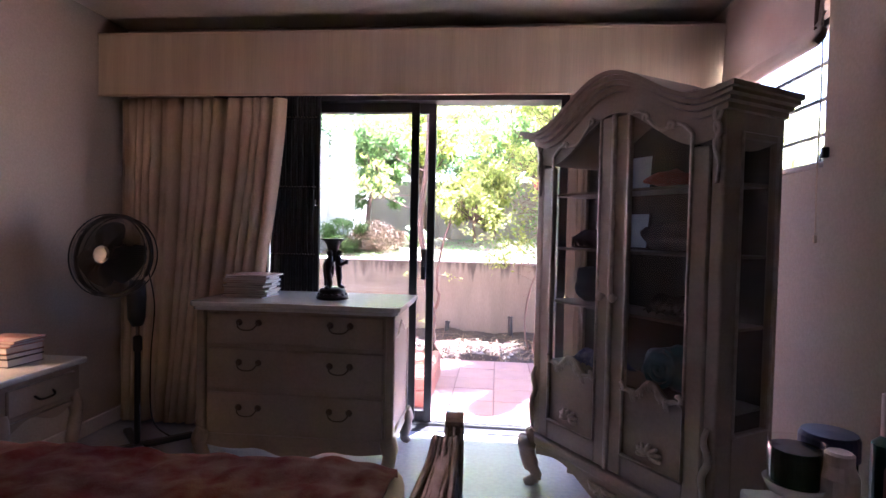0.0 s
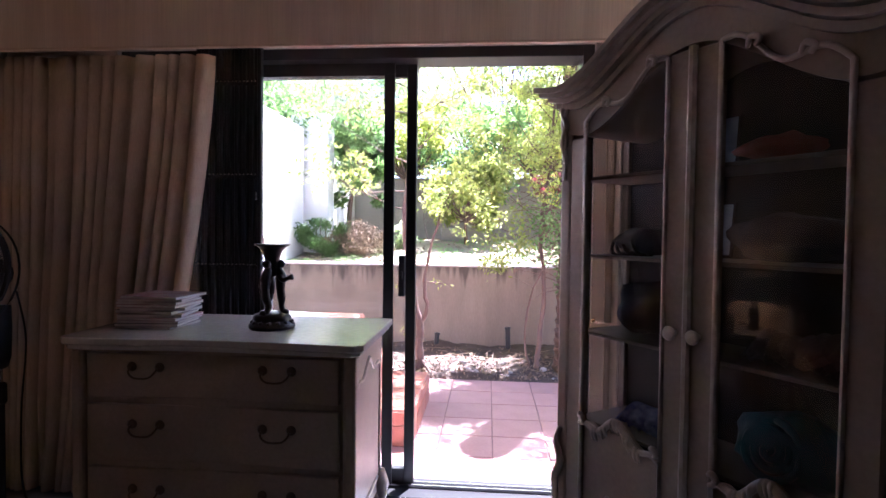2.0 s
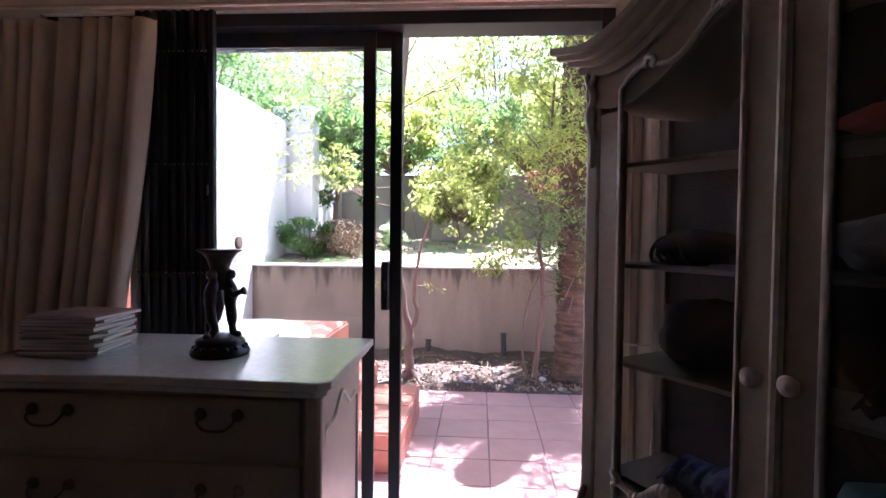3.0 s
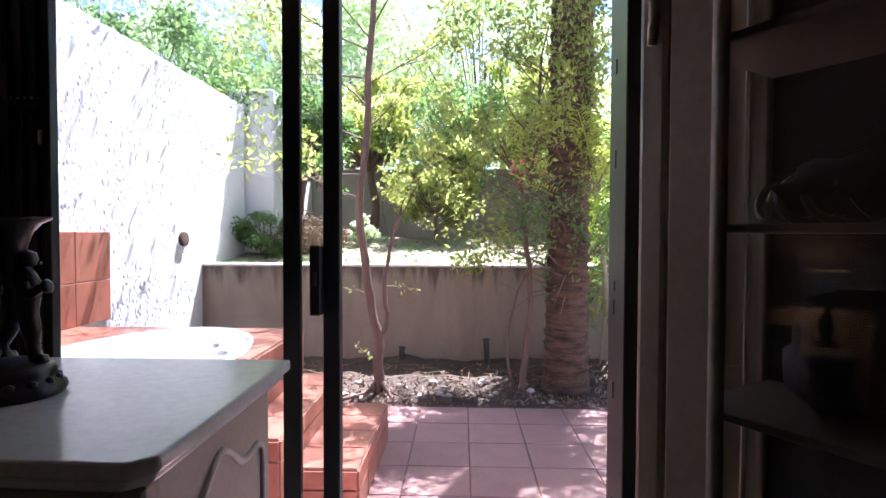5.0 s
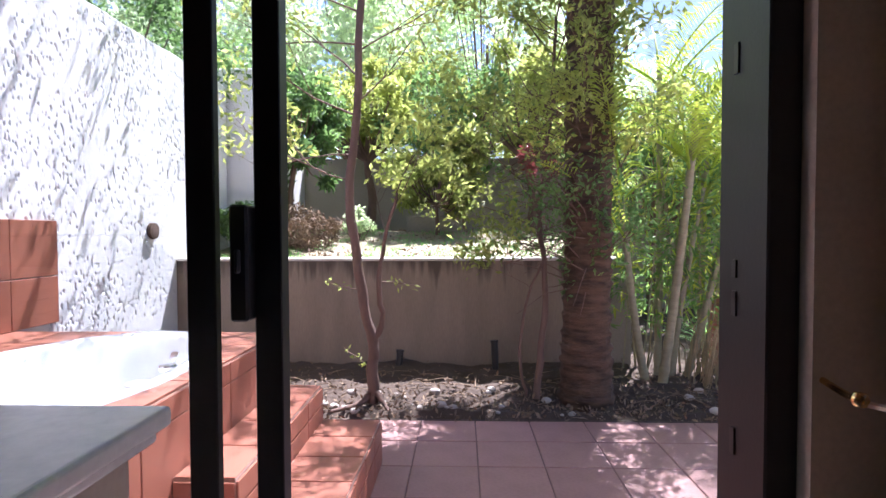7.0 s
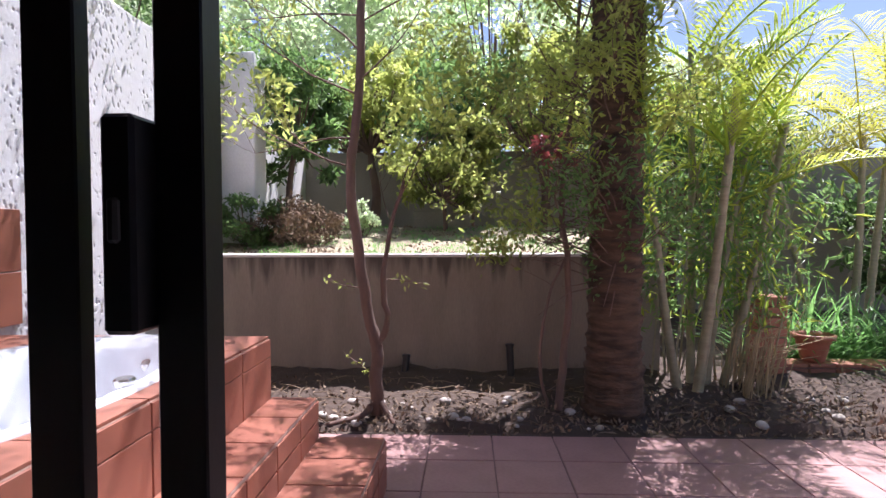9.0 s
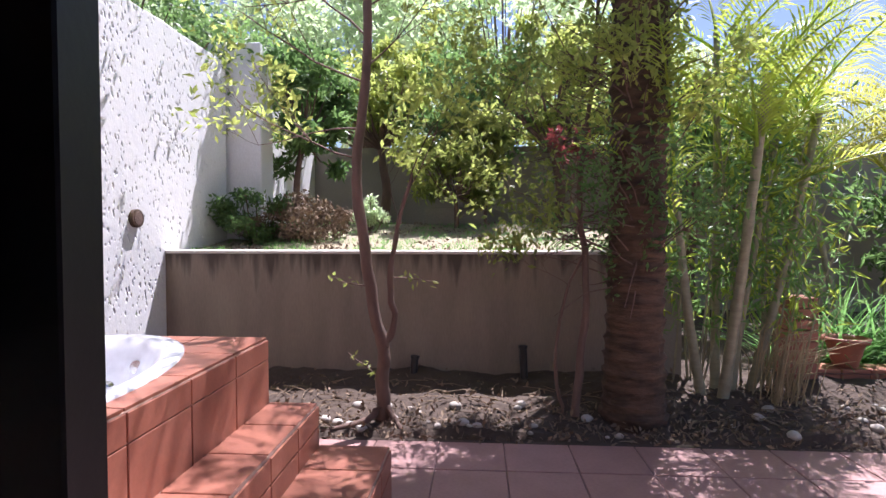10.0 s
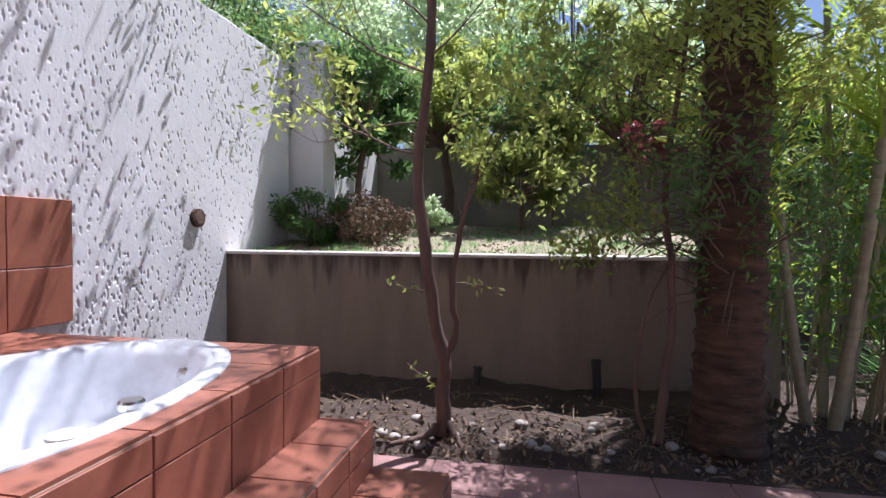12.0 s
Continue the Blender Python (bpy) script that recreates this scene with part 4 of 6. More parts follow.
# the slender two-stemmed tree in the bed
tree("young_tree",
     [([(1.36, 7.28, -0.22), (1.35, 7.28, 0.05), (1.36, 7.28, 0.25), (1.29, 7.28, 0.54), (1.2, 7.29, 1.17), (1.18, 7.3, 1.48), (1.245, 7.32, 2.06), (1.256, 7.33, 2.64), (1.3, 7.4, 3.4)], 0.048, 0.026),
      ([(1.36, 7.28, 0.25), (1.43, 7.27, 0.42), (1.41, 7.27, 0.78), (1.47, 7.27, 1.09), (1.55, 7.25, 1.4)], 0.026, 0.011),
      ([(1.36, 7.28, -0.1), (1.28, 7.22, -0.2), (1.12, 7.14, -0.235), (0.98, 7.1, -0.25)], 0.03, 0.01),
      ([(1.37, 7.28, -0.12), (1.45, 7.2, -0.2), (1.5, 7.12, -0.24)], 0.026, 0.01)],
     [((1.19, 7.3, 1.5), (-0.9, 0.1, 0.35), 0.8, 0.012), ((1.2, 7.3, 1.7), (-0.9, 0.3, 0.1), 0.9, 0.012), ((1.24, 7.32, 2.0), (-1, -0.1, 0.3), 0.9, 0.014),
      ((1.24, 7.32, 2.1), (0.7, 0.2, 0.6), 0.7, 0.012), ((1.25, 7.33, 2.3), (-0.8, 0.2, 0.6), 0.9, 0.014), ((1.25, 7.33, 2.5), (0.8, -0.1, 0.6), 0.8, 0.013),
      ((1.27, 7.35, 2.9), (-0.6, 0, 0.8), 1.0, 0.014), ((1.29, 7.38, 3.2), (0.5, 0.2, 0.9), 1.0, 0.014), ((1.3, 7.4, 3.3), (-0.3, -0.3, 0.9), 1.0, 0.014),
      ((1.5, 7.26, 1.25), (0.5, 0.1, 0.8), 0.5, 0.008), ((1.47, 7.27, 1.1), (-0.4, 0, 0.8), 0.4, 0.006), ((1.25, 7.33, 2.55), (-1, 0.35, 0.35), 1.3, 0.015), ((1.26, 7.34, 2.8), (-1, 0.1, 0.5), 1.4, 0.015), ((1.28, 7.37, 3.0), (0.6, -0.4, 0.6), 1.1, 0.014), ((1.3, 7.4, 3.3), (-1, -0.2, 0.2), 1.5, 0.016), ((1.3, 7.4, 3.4), (-0.9, 0.4, 0.3), 1.5, 0.016), ((1.3, 7.4, 3.4), (-0.9, -0.6, 0.5), 1.6, 0.016), ((1.55, 7.25, 1.4), (0.3, 0.2, 0.9), 0.6, 0.008)],
     "slender two-stemmed young tree with sparse yellow-green leaves", size=0.072, per_twig=11, kids=4)
tw = thing("twig_shoots", (0, 0, 0), "thin leafy shoots low on the young tree", "twigs")
bm, spots = bmesh.new(), []
for s, w in (((1.42, 7.27, 0.72), (1, 0, 0.05)), ((1.26, 7.28, 0.66), (-1, 0, 0.2)), ((1.35, 7.28, 0.02), (-0.6, -0.2, 0.7))):
    grow(bm, s, w, 0.3, 0.005, 0, spots, per_twig=14, loose=0.015)
tagged(part("stem", bm, M["bark"], tw), kind="stuff")
leaves_mesh("leaves", spots, 0.05, M["leaf"], tw)

# shrub beside the palm
tree("leafy_shrub",
     [([(2.62, 7.35, -0.2), (2.68, 7.38, 0.3), (2.7, 7.42, 0.8), (2.66, 7.45, 1.3), (2.75, 7.5, 2.0), (2.8, 7.5, 2.8)], 0.03, 0.012),
      ([(2.55, 7.4, -0.2), (2.5, 7.4, 0.15), (2.57, 7.42, 0.6), (2.74, 7.45, 0.95)], 0.014, 0.008)],
     [((2.68, 7.44, 0.9), (-0.7, -0.2, 0.4), 0.5, 0.008), ((2.68, 7.45, 1.1), (-0.8, 0.1, 0.5), 0.6, 0.01), ((2.68, 7.45, 1.4), (-0.7, -0.3, 0.5), 0.7, 0.01),
      ((2.7, 7.47, 1.7), (-0.7, 0.2, 0.6), 0.7, 0.012), ((2.75, 7.5, 2.0), (-0.6, -0.3, 0.8), 0.8, 0.012), ((2.78, 7.5, 2.4), (0.1, -0.6, 0.7), 0.8, 0.012),
      ((2.78, 7.5, 2.5), (-0.8, 0.1, 0.8), 0.9, 0.012), ((2.8, 7.5, 2.8), (0.3, -0.3, 0.9), 0.9, 0.012), ((2.6, 7.42, 0.65), (-0.6, -0.3, 0.5), 0.35, 0.005)],
     "thin leafy shrub growing against the palm trunk", size=0.06, per_twig=16, category="shrub")


def palm_frond(bm, start, way, length, leaflet, droop=0.9, pairs=34, width=0.022, rise=0.5):
    """A feather frond: arched rib with paired narrow leaflets."""
    d = Vector(way).normalized()
    p = Vector(start)
    pts = [p.copy()]
    steps = 12
    for i in range(steps):
        d = (d + Vector((0, 0, -droop / steps))).normalized()
        p = p + d * length / steps
        pts.append(p.copy())
    tube(pts, [0.012 * (1 - 0.85 * i / steps) + 0.002 for i in range(steps + 1)], 5, bm, cap=False)
    for k in range(pairs):
        u = 0.12 + 0.88 * k / pairs
        f = u * steps
        i = min(int(f), steps - 1)
        a = pts[i].lerp(pts[i + 1], f - i)
        t = (pts[i + 1] - pts[i]).normalized()
        side = t.cross(Vector((0, 0, 1)))
        side = side.normalized() if side.length > 0.01 else Vector((1, 0, 0))
        nor = side.cross(t).normalized()
        ll = leaflet * math.sin(math.pi * (0.12 + 0.8 * u)) * random.uniform(0.85, 1.1)
        for s in (-1, 1):
            w = (side * s * 0.8 + t * 0.55 + nor * (rise + random.uniform(-0.2, 0.1))).normalized()
            m = a + w * ll * 0.5
            e = a + w * ll + Vector((0, 0, -ll * random.uniform(0.15, 0.4)))
            wd = t * width * 0.5
            v = [bm.verts.new(q) for q in (a, m + wd, e, m - wd)]
            bm.faces.new(v)
    return bm


def palm_tree():
    t = thing("palm_tree", (0, 0, 0), "tall palm with a thick ringed brown trunk", "palm")
    c, r = Vector((3.03, 7.45, 0)), 0.182
    bm = bmesh.new()
    sides = 40
    rings = []
    z = -0.3
    while z < 4.7:
        flare = 1.0 + 0.28 * max(0, 0.35 - z)
        lean = 0.02 * z
        ph = (z * 9 + 0.25 * math.sin(z * 7)) % 1
        for rr in ((0.97 + 0.13 * ph ** 3),):
            rings.append([bm.verts.new((c.x + lean * 0.4 + math.cos(k * math.tau / sides) * r * flare * (rr + 0.07 * noise.noise((k * 0.7, z * 6, 1)) + 0.06 * noise.noise((k * 2.1, z * 24, 1))),
                                        c.y + math.sin(k * math.tau / sides) * r * flare * (rr + 0.07 * noise.noise((k * 0.7, z * 6, 1)) + 0.06 * noise.noise((k * 2.1, z * 24, 1))), z + 0.02 * noise.noise((k * 0.6, z * 2, 3)))) for k in range(sides)])
        z += 0.0206
    for a, b in zip(rings, rings[1:]):
        for k in range(sides):
            bm.faces.new((a[k], a[(k + 1) % sides], b[(k + 1) % sides], b[k]))
    part("trunk", bm, M["palm"], t, smooth=True)
    for k in range(18):
        a = k * 2.4
        if math.sin(a) < -0.5 or (math.cos(a - radians(225)) > 0.0 and k % 3):
            continue
        bm = palm_frond(bmesh.new(), (c.x + 0.05, c.y, 4.65), (math.cos(a), math.sin(a), random.uniform(0.1, 1.0)), 2.4, 0.55, 1.1, 44, 0.032)
        part("frond", bm, M["frond"], t)
    return t


palm_tree()

# creeper on the palm trunk
cr = thing("creeper", (0, 0, 0), "leafy creeper climbing the palm trunk", "creeper")
bm, spots = bmesh.new(), []
for k in range(34):
    a = random.uniform(math.pi * 0.7, math.pi * 2.0)
    zz = random.choice((0.9, 1.2, 1.5, 1.8, 2.0, 2.3, 2.6, 2.9))
    grow(bm, (3.03 + 0.19 * math.cos(a), 7.45 + 0.19 * math.sin(a), zz), (math.cos(a), math.sin(a) * 0.6, 0.4), 0.4, 0.006, 1, spots, per_twig=16, kids=5, loose=0.04)
for k in range(90):
    a, zz = random.uniform(math.pi * 0.7, math.pi * 1.5), random.uniform(0.6, 2.3)
    p = Vector((3.03 + 0.2 * math.cos(a), 7.45 + 0.2 * math.sin(a), zz))
    w = Vector((math.cos(a), 0.5 * math.sin(a), random.uniform(-0.5, 0.7))).normalized()
    l = random.uniform(0.2, 0.6)
    tube([p, p + w * l * 0.5 + Vector((0, 0, random.uniform(-0.05, 0.05))), p + w * l + Vector((0, 0, random.uniform(-0.15, 0.05)))], [0.005, 0.0035, 0.002], 4, bm, cap=False)
tagged(part("stem", bm, M["bark"], cr), kind="stuff")
for k in range(3200):
    a, zz = random.uniform(math.pi * 0.75, math.pi * 2.1), random.uniform(0.6, 3.4)
    rr = random.uniform(0.19, 0.3) + max(0.0, -math.cos(a)) * random.uniform(0, 0.32) * min(1.0, max(0.0, zz - 0.8))
    if noise.noise((a * 1.5, zz * 1.6, 7)) > 0.28 - 0.2 * zz:
        spots.append((3.03 + 0.008 * zz + rr * math.cos(a), 7.45 + rr * math.sin(a), zz))
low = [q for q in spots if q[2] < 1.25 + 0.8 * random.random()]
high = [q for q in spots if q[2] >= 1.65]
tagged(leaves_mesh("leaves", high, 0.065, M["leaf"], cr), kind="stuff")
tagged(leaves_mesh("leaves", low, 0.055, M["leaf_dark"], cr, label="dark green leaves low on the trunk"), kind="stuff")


def cane_palm(name, place, canes, label, fronds=4, leaflet=0.3, length=1.1, material="frond"):
    t = thing(name, (0, 0, 0), label, "palm")
    for (x, y), top, r, n in canes:
        b = Vector((place[0] + x, place[1] + y, -0.2))
        e = b + Vector(top)
        path = wavy_path([b, b.lerp(e, 0.4) + Vector((random.uniform(-0.03, 0.03), 0, 0)), e], 12)
        m = len(path)
        c = part("cane", tube(path, [r * (1.12 if i % 3 == 0 else 1.0) * (1.15 - 0.4 * i / m) for i in range(m)], 9, cap=False), M["cane"], t, smooth=True)
        for k in range(n):
            a = random.uniform(0, math.tau)
            f = random.uniform(0.75, 1.0)
            part("frond", palm_frond(bmesh.new(), b.lerp(e, f), (math.cos(a) * 0.7, math.sin(a) * 0.7, random.uniform(0.6, 1.4)), length * random.uniform(0.7, 1.2), leaflet, 0.9, 30, 0.02), M[material], t)
    return t


cane_palm("cane_palm", (3.72, 7.75), [((0, -0.05), (0.25, -0.05, 2.3), 0.036, 7), ((-0.12, 0.0), (-0.22, 0.0, 1.6), 0.032, 6), ((0.12, 0.1), (0.35, 0.1, 1.9), 0.026, 6), ((0.25, 0.1), (0.55, 0.15, 2.1), 0.03, 7), ((0.05, 0.2), (0.1, 0.3, 2.8), 0.03, 7)],
          "clump of cane palms with slender ringed stems")
cane_palm("golden_palm", (6.2, 9.7), [((0, 0), (0.1, 0, 2.3), 0.04, 10), ((0.3, 0.2), (0.5, 0.3, 2.8), 0.04, 10), ((-0.3, 0.1), (-0.5, 0, 2.1), 0.036, 9), ((0.7, -0.2), (0.9, -0.4, 2.4), 0.036, 9)],
          "golden cane palm with broad sunlit arching fronds", leaflet=0.5, length=1.8, material="gold_frond")

# fine bamboo-like stems between the canes
bb = thing("bamboo", (0, 0, 0), "thicket of fine bamboo stems and narrow leaves", "bamboo")
spots = []
shaded = []
for k in range(22):
    x, y = random.uniform(3.45, 4.5), random.uniform(7.85, 8.15)
    h = random.uniform(1.2, 2.8)
    lx = random.gauss(0.08, 0.3)
    part("culm", tube([(x, y, -0.25), (x + lx * 0.4, y, h * 0.5), (x + lx, y, h)], [0.009, 0.007, 0.003], 5, cap=False), M["cane"], bb)
    for q in range(130):
        u = random.uniform(0.22, 1)
        # most leaves take the dark green to colour in the deep shade
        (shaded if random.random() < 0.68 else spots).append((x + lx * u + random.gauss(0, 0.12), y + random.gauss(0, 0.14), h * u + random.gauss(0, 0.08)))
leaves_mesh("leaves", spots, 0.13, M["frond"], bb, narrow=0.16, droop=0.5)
leaves_mesh("leaves", shaded, 0.12, M["leaf_dark"], bb, narrow=0.2, droop=0.5, label="darker green leaves that colour in the thicket's shade")
bm = bmesh.new()
for k in range(70):
    x, y = random.uniform(3.95, 4.35), random.uniform(7.6, 7.95)
    l, a = random.uniform(0.35, 0.9), random.gauss(0.25, 0.3)
    tube([(x, y, -0.22), (x + a * l * 0.4, y, -0.22 + l * 0.6), (x + a * l + random.gauss(0, 0.08), y - 0.05, -0.22 + l * random.uniform(0.6, 0.95))], [0.006, 0.004, 0.002], 4, bm, cap=False)
tagged(part("dry_growth", bm, M["straw"], bb, "pale dry stalks at its foot"), kind="stuff")


def crown_tree(name, place, height, radius, label, leaf, leaves, size=0.09, clumps=40, squash=0.8, category="tree", trunk=0.09, low=0.35, lean=(0, 0), hollow=0.45):
    """A broad tree: trunk, limbs to every clump, and leaves gathered in uneven clumps."""
    t = thing(name, (0, 0, 0), label, category)
    x, y, z = place
    bm = bmesh.new()
    top = Vector((x, y, z + height * low))
    tube(wavy_path([(x, y, z - 0.1), (x + random.uniform(-0.1, 0.1), y, z + height * low * 0.5), top, top + Vector((0.1, 0, height * 0.3))], 4), [trunk * (1 - 0.05 * i) for i in range(13)], 8, bm, cap=False)
    spots = []
    for k in range(clumps):
        d = Vector([random.gauss(0, 1) for _ in range(3)]).normalized() * radius * random.uniform(hollow, 1.0)
        d.z *= squash
        cpt = Vector((x + lean[0], y + lean[1], z + height * 0.62)) + d
        tube([top, top.lerp(cpt, 0.5) + Vector((0, 0, -0.1)), cpt], [trunk * 0.35, trunk * 0.18, 0.008], 5, bm, cap=False)
        rr = radius * random.uniform(0.16, 0.34)
        for q in range(leaves // clumps):
            o = Vector([random.gauss(0, 1) for _ in range(3)])
            o = o.normalized() * rr * random.uniform(0.35, 1.05)
            spots.append((cpt.x + o.x, cpt.y + o.y, cpt.z + o.z * 0.75))
    part("trunk", bm, M["bark"], t, smooth=True)
    leaves_mesh("crown", spots, size, M[leaf], t)
    return t


crown_tree("shade_tree", (-0.05, 9.98, 0.8), 2.6, 0.8, "small dark green tree against the white boundary wall", "leaf_dark", 6000, 0.1, 34, 1.0, trunk=0.05, low=0.5)
crown_tree("bright_bush", (1.7, 10.6, 0.85), 1.75, 0.75, "bright yellow-green bush at the lawn's edge", "leaf", 4600, 0.12, 30, 0.9, "bush", 0.04)
crown_tree("dark_tree", (2.0, 11.8, 0.9), 3.4, 1.2, "dark green tree behind the bushes", "leaf_dark", 9000, 0.09, 34)
crown_tree("boundary_tree", (-2.3, 9.5, 0.0), 4.6, 1.7, "big green tree beyond the boundary wall", "leaf_dark", 16000, 0.1, 44)
crown_tree("boundary_tree", (-2.6, 13.2, 0.0), 5.2, 2.0, "big green tree beyond the boundary wall", "leaf_dark", 16000, 0.1, 44)
crown_tree("garden_tree", (0.5, 12.0, 1.0), 3.6, 1.1, "leafy tree in front of the far garden wall", "leaf", 6500, 0.125, 40)
crown_tree("garden_tree", (3.1, 11.9, 1.0), 3.4, 1.2, "leafy tree in front of the far garden wall", "leaf", 6500, 0.125, 40)
crown_tree("garden_tree", (5.0, 11.6, -0.2), 3.7, 1.5, "leafy tree in front of the far garden wall", "leaf_dark", 7000, 0.12, 40)
crown_tree("garden_tree", (8.2, 11.0, -0.2), 2.0, 1.3, "leafy tree in front of the far garden wall", "leaf_dark", 7000, 0.12, 40)
# Distance haze is put into these trees' pale grey-green leaf colour.
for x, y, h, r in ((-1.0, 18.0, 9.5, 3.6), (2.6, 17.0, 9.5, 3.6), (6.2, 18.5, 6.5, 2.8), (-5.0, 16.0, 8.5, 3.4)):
    crown_tree("far_tree", (x, y, -0.3), h, r, "tall green tree beyond the garden wall, paled as if by haze", "leaf_far", 13000, 0.2, 70)
crown_tree("overhanging_tree", (3.72, 9.8, -0.2), 8.2, 0.95, "tall spreading tree that shades the patio", "leaf_dark", 9500, 0.11, 40, 0.5, trunk=0.13, low=0.5, lean=(-0.56, -1.22), hollow=0.1)
crown_tree("red_shrub", (3.0, 9.9, 0.85), 1.75, 0.25, "small shrub with dark red leaves", "red", 700, 0.07, 9, 1.0, "shrub", 0.02)
crown_tree("dry_shrub", (0.15, 9.3, 0.78), 0.55, 0.5, "low dry brownish shrub on the lawn's edge", "litter", 4500, 0.05, 30, 0.45, "shrub", 0.015)
crown_tree("dark_shrub", (-0.3, 9.15, 0.78), 0.62, 0.42, "low dark green shrub at the foot of the pier", "leaf_dark", 3500, 0.055, 26, 0.6, "shrub", 0.015)
crown_tree("grey_shrub", (0.72, 9.95, 0.85), 0.62, 0.22, "small pale grey-green shrub on the lawn", "leaf_far", 1800, 0.05, 18, 0.8, "shrub", 0.015)


def strap_clump(name, x, y, z, n, h, label):
    t = thing(name, (x, y, z), label, "plant")
    bm = bmesh.new()
    for k in range(n):
        a, r = random.uniform(0, math.tau), random.uniform(0, 0.5)
        b = Vector((r * math.cos(a) * 1.3, r * math.sin(a) * 0.5, 0))
        d = Vector((random.gauss(0, 0.4), random.gauss(0, 0.4), 1)).normalized()
        l = h * random.uniform(0.6, 1.2)
        w = Vector((-d.y, d.x, 0))
        w = (w.normalized() if w.length > 0.01 else Vector((1, 0, 0))) * 0.014
        rows = []
        p = b.copy()
        for i in range(7):
            f = (1 - i / 6) ** 0.6
            rows.append((bm.verts.new(p - w * f), bm.verts.new(p + w * f + Vector((0, 0, 0.0)))))
            d = (d + Vector((d.x * 0.25, d.y * 0.25, -0.13))).normalized()
            p = p + d * l / 6
        for (q, r1), (s, u) in zip(rows, rows[1:]):
            bm.faces.new((q, r1, u, s))
    part("leaves", bm, M["blade"], t)
    return t


strap_clump("strap_leaf_plant", 5.15, 8.7, -0.2, 300, 0.95, "dense clump of green strap-leaved plants behind the low wall")
strap_clump("strap_leaf_plant", 6.0, 8.8, -0.2, 260, 0.85, "dense clump of green strap-leaved plants behind the low wall")


def planter_wall():
    w = thing("planter_wall", (0, 0, 0), "low terracotta brick planter wall with a pillar", "wall", kind="structure")
    part("core", box(4.62, 8.2, -0.35, 7.5, 8.38, -0.095), M["grout"], w)
    for i in range(13):
        part("brick", box(4.62 + i * 0.222, 8.18, -0.095, 4.62 + i * 0.222 + 0.212, 8.4, -0.065, 0.004), M["terra"], w)
        for k in range(2):
            part("brick", box(4.62 + i * 0.222 + k * 0.1, 8.185, -0.18 - k * 0.08, 4.62 + i * 0.222 + k * 0.1 + 0.212, 8.21, -0.107 - k * 0.08, 0.004), M["terra"], w)
    for k in range(9):
        part("brick", box(4.38, 8.1, -0.25 + k * 0.085, 4.61, 8.33, -0.25 + k * 0.085 + 0.076, 0.005), M["terra"], w)


planter_wall()
pot = thing("plant_pot", (4.93, 8.29, -0.065), "round terracotta flower pot standing on the low wall", "pot")
part("bowl", lathe([(0, 0.0), (0.085, 0.0), (0.09, 0.02), (0.125, 0.15), (0.135, 0.19), (0.165, 0.2), (0.168, 0.235), (0.15, 0.24), (0.14, 0.2), (0.1, 0.12), (0, 0.12)], 28), M["terra"], pot, smooth=True)
part("soil", lathe([(0, 0.2), (0.138, 0.2), (0.138, 0.19)], 20), M["soil"], pot)

# grass and fallen leaves on the raised lawn
grass, fallen = [], []
for i in range(9000):
    x, y = random.uniform(-0.6, 3.4), 8.42 + 3.4 * random.random() ** 1.5
    if noise.noise((x * 2.2, y * 2.2, 6)) > -0.05:
        grass.append((x, y, lawn_height(x, y) - 0.004))
    elif i % 3 == 0:
        fallen.append((x, y, lawn_height(x, y) + 0.006))
tagged(leaves_mesh("lawn_grass", grass, 0.05, M["blade"], None, droop=-1.5, narrow=0.12), "thin short grass on the dry lawn", "grass", kind="stuff")
tagged(leaves_mesh("lawn_litter", fallen, 0.045, M["litter"], None, droop=0.0, axis=(0, 0, 0.05)), "dry fallen leaves on the lawn", "leaves", kind="stuff")

# fallen leaves, stones and twigs in the bed
for i in range(46):
    x, y = random.uniform(0.7, 2.9), random.uniform(7.08, 7.5)
    if i > 30:
        x, y = random.uniform(3.6, 5.2), random.uniform(7.1, 7.7)
    s = random.uniform(0.012, 0.045)
    bm = bmesh.new()
    bmesh.ops.create_icosphere(bm, subdivisions=2, radius=s)
    for v in bm.verts:
        v.co *= 1 + 0.3 * noise.noise(v.co * 30 + Vector((i, 0, 0)))
        v.co.z *= 0.6
    st = tagged(part("stone", bm, M["stone"], smooth=True), "small rough garden stone lying on the soil", "stone", "stones in the bed")
    st.matrix_basis = pose(x, y, bed_height(x, y) + s * 0.25, 0, 0, random.uniform(0, 360))
pts = []
for i in range(2300):
    x = random.uniform(-0.2, 5.5)
    y = 7.02 + abs(random.gauss(0, 0.42))
    if y < 8.14:
        pts.append((x, y, max(bed_height(x, y), PATIO) + 0.008 + random.uniform(0, 0.02)))
lit = tagged(leaves_mesh("leaf_litter", pts, 0.05, M["litter"], None, droop=0.0, axis=(0, 0, 0.05)), "scattered dry fallen leaves on the soil", "leaves", kind="stuff")
bm = bmesh.new()
for i in range(160):
    x, y = random.uniform(0.5, 5.0), random.uniform(7.05, 7.9)
    z = bed_height(x, y) + 0.012
    a, l = random.uniform(0, math.tau), random.uniform(0.05, 0.25)
    tube([(x, y, z), (x + l * 0.5 * math.cos(a), y + l * 0.5 * math.sin(a), z + 0.02), (x + l * math.cos(a), y + l * math.sin(a), z + random.uniform(0, 0.04))], [0.004, 0.003, 0.002], 4, bm, cap=False)
tagged(part("dry_twigs", bm, M["litter"]), "scattered dry twigs on the soil", "twigs", kind="stuff")


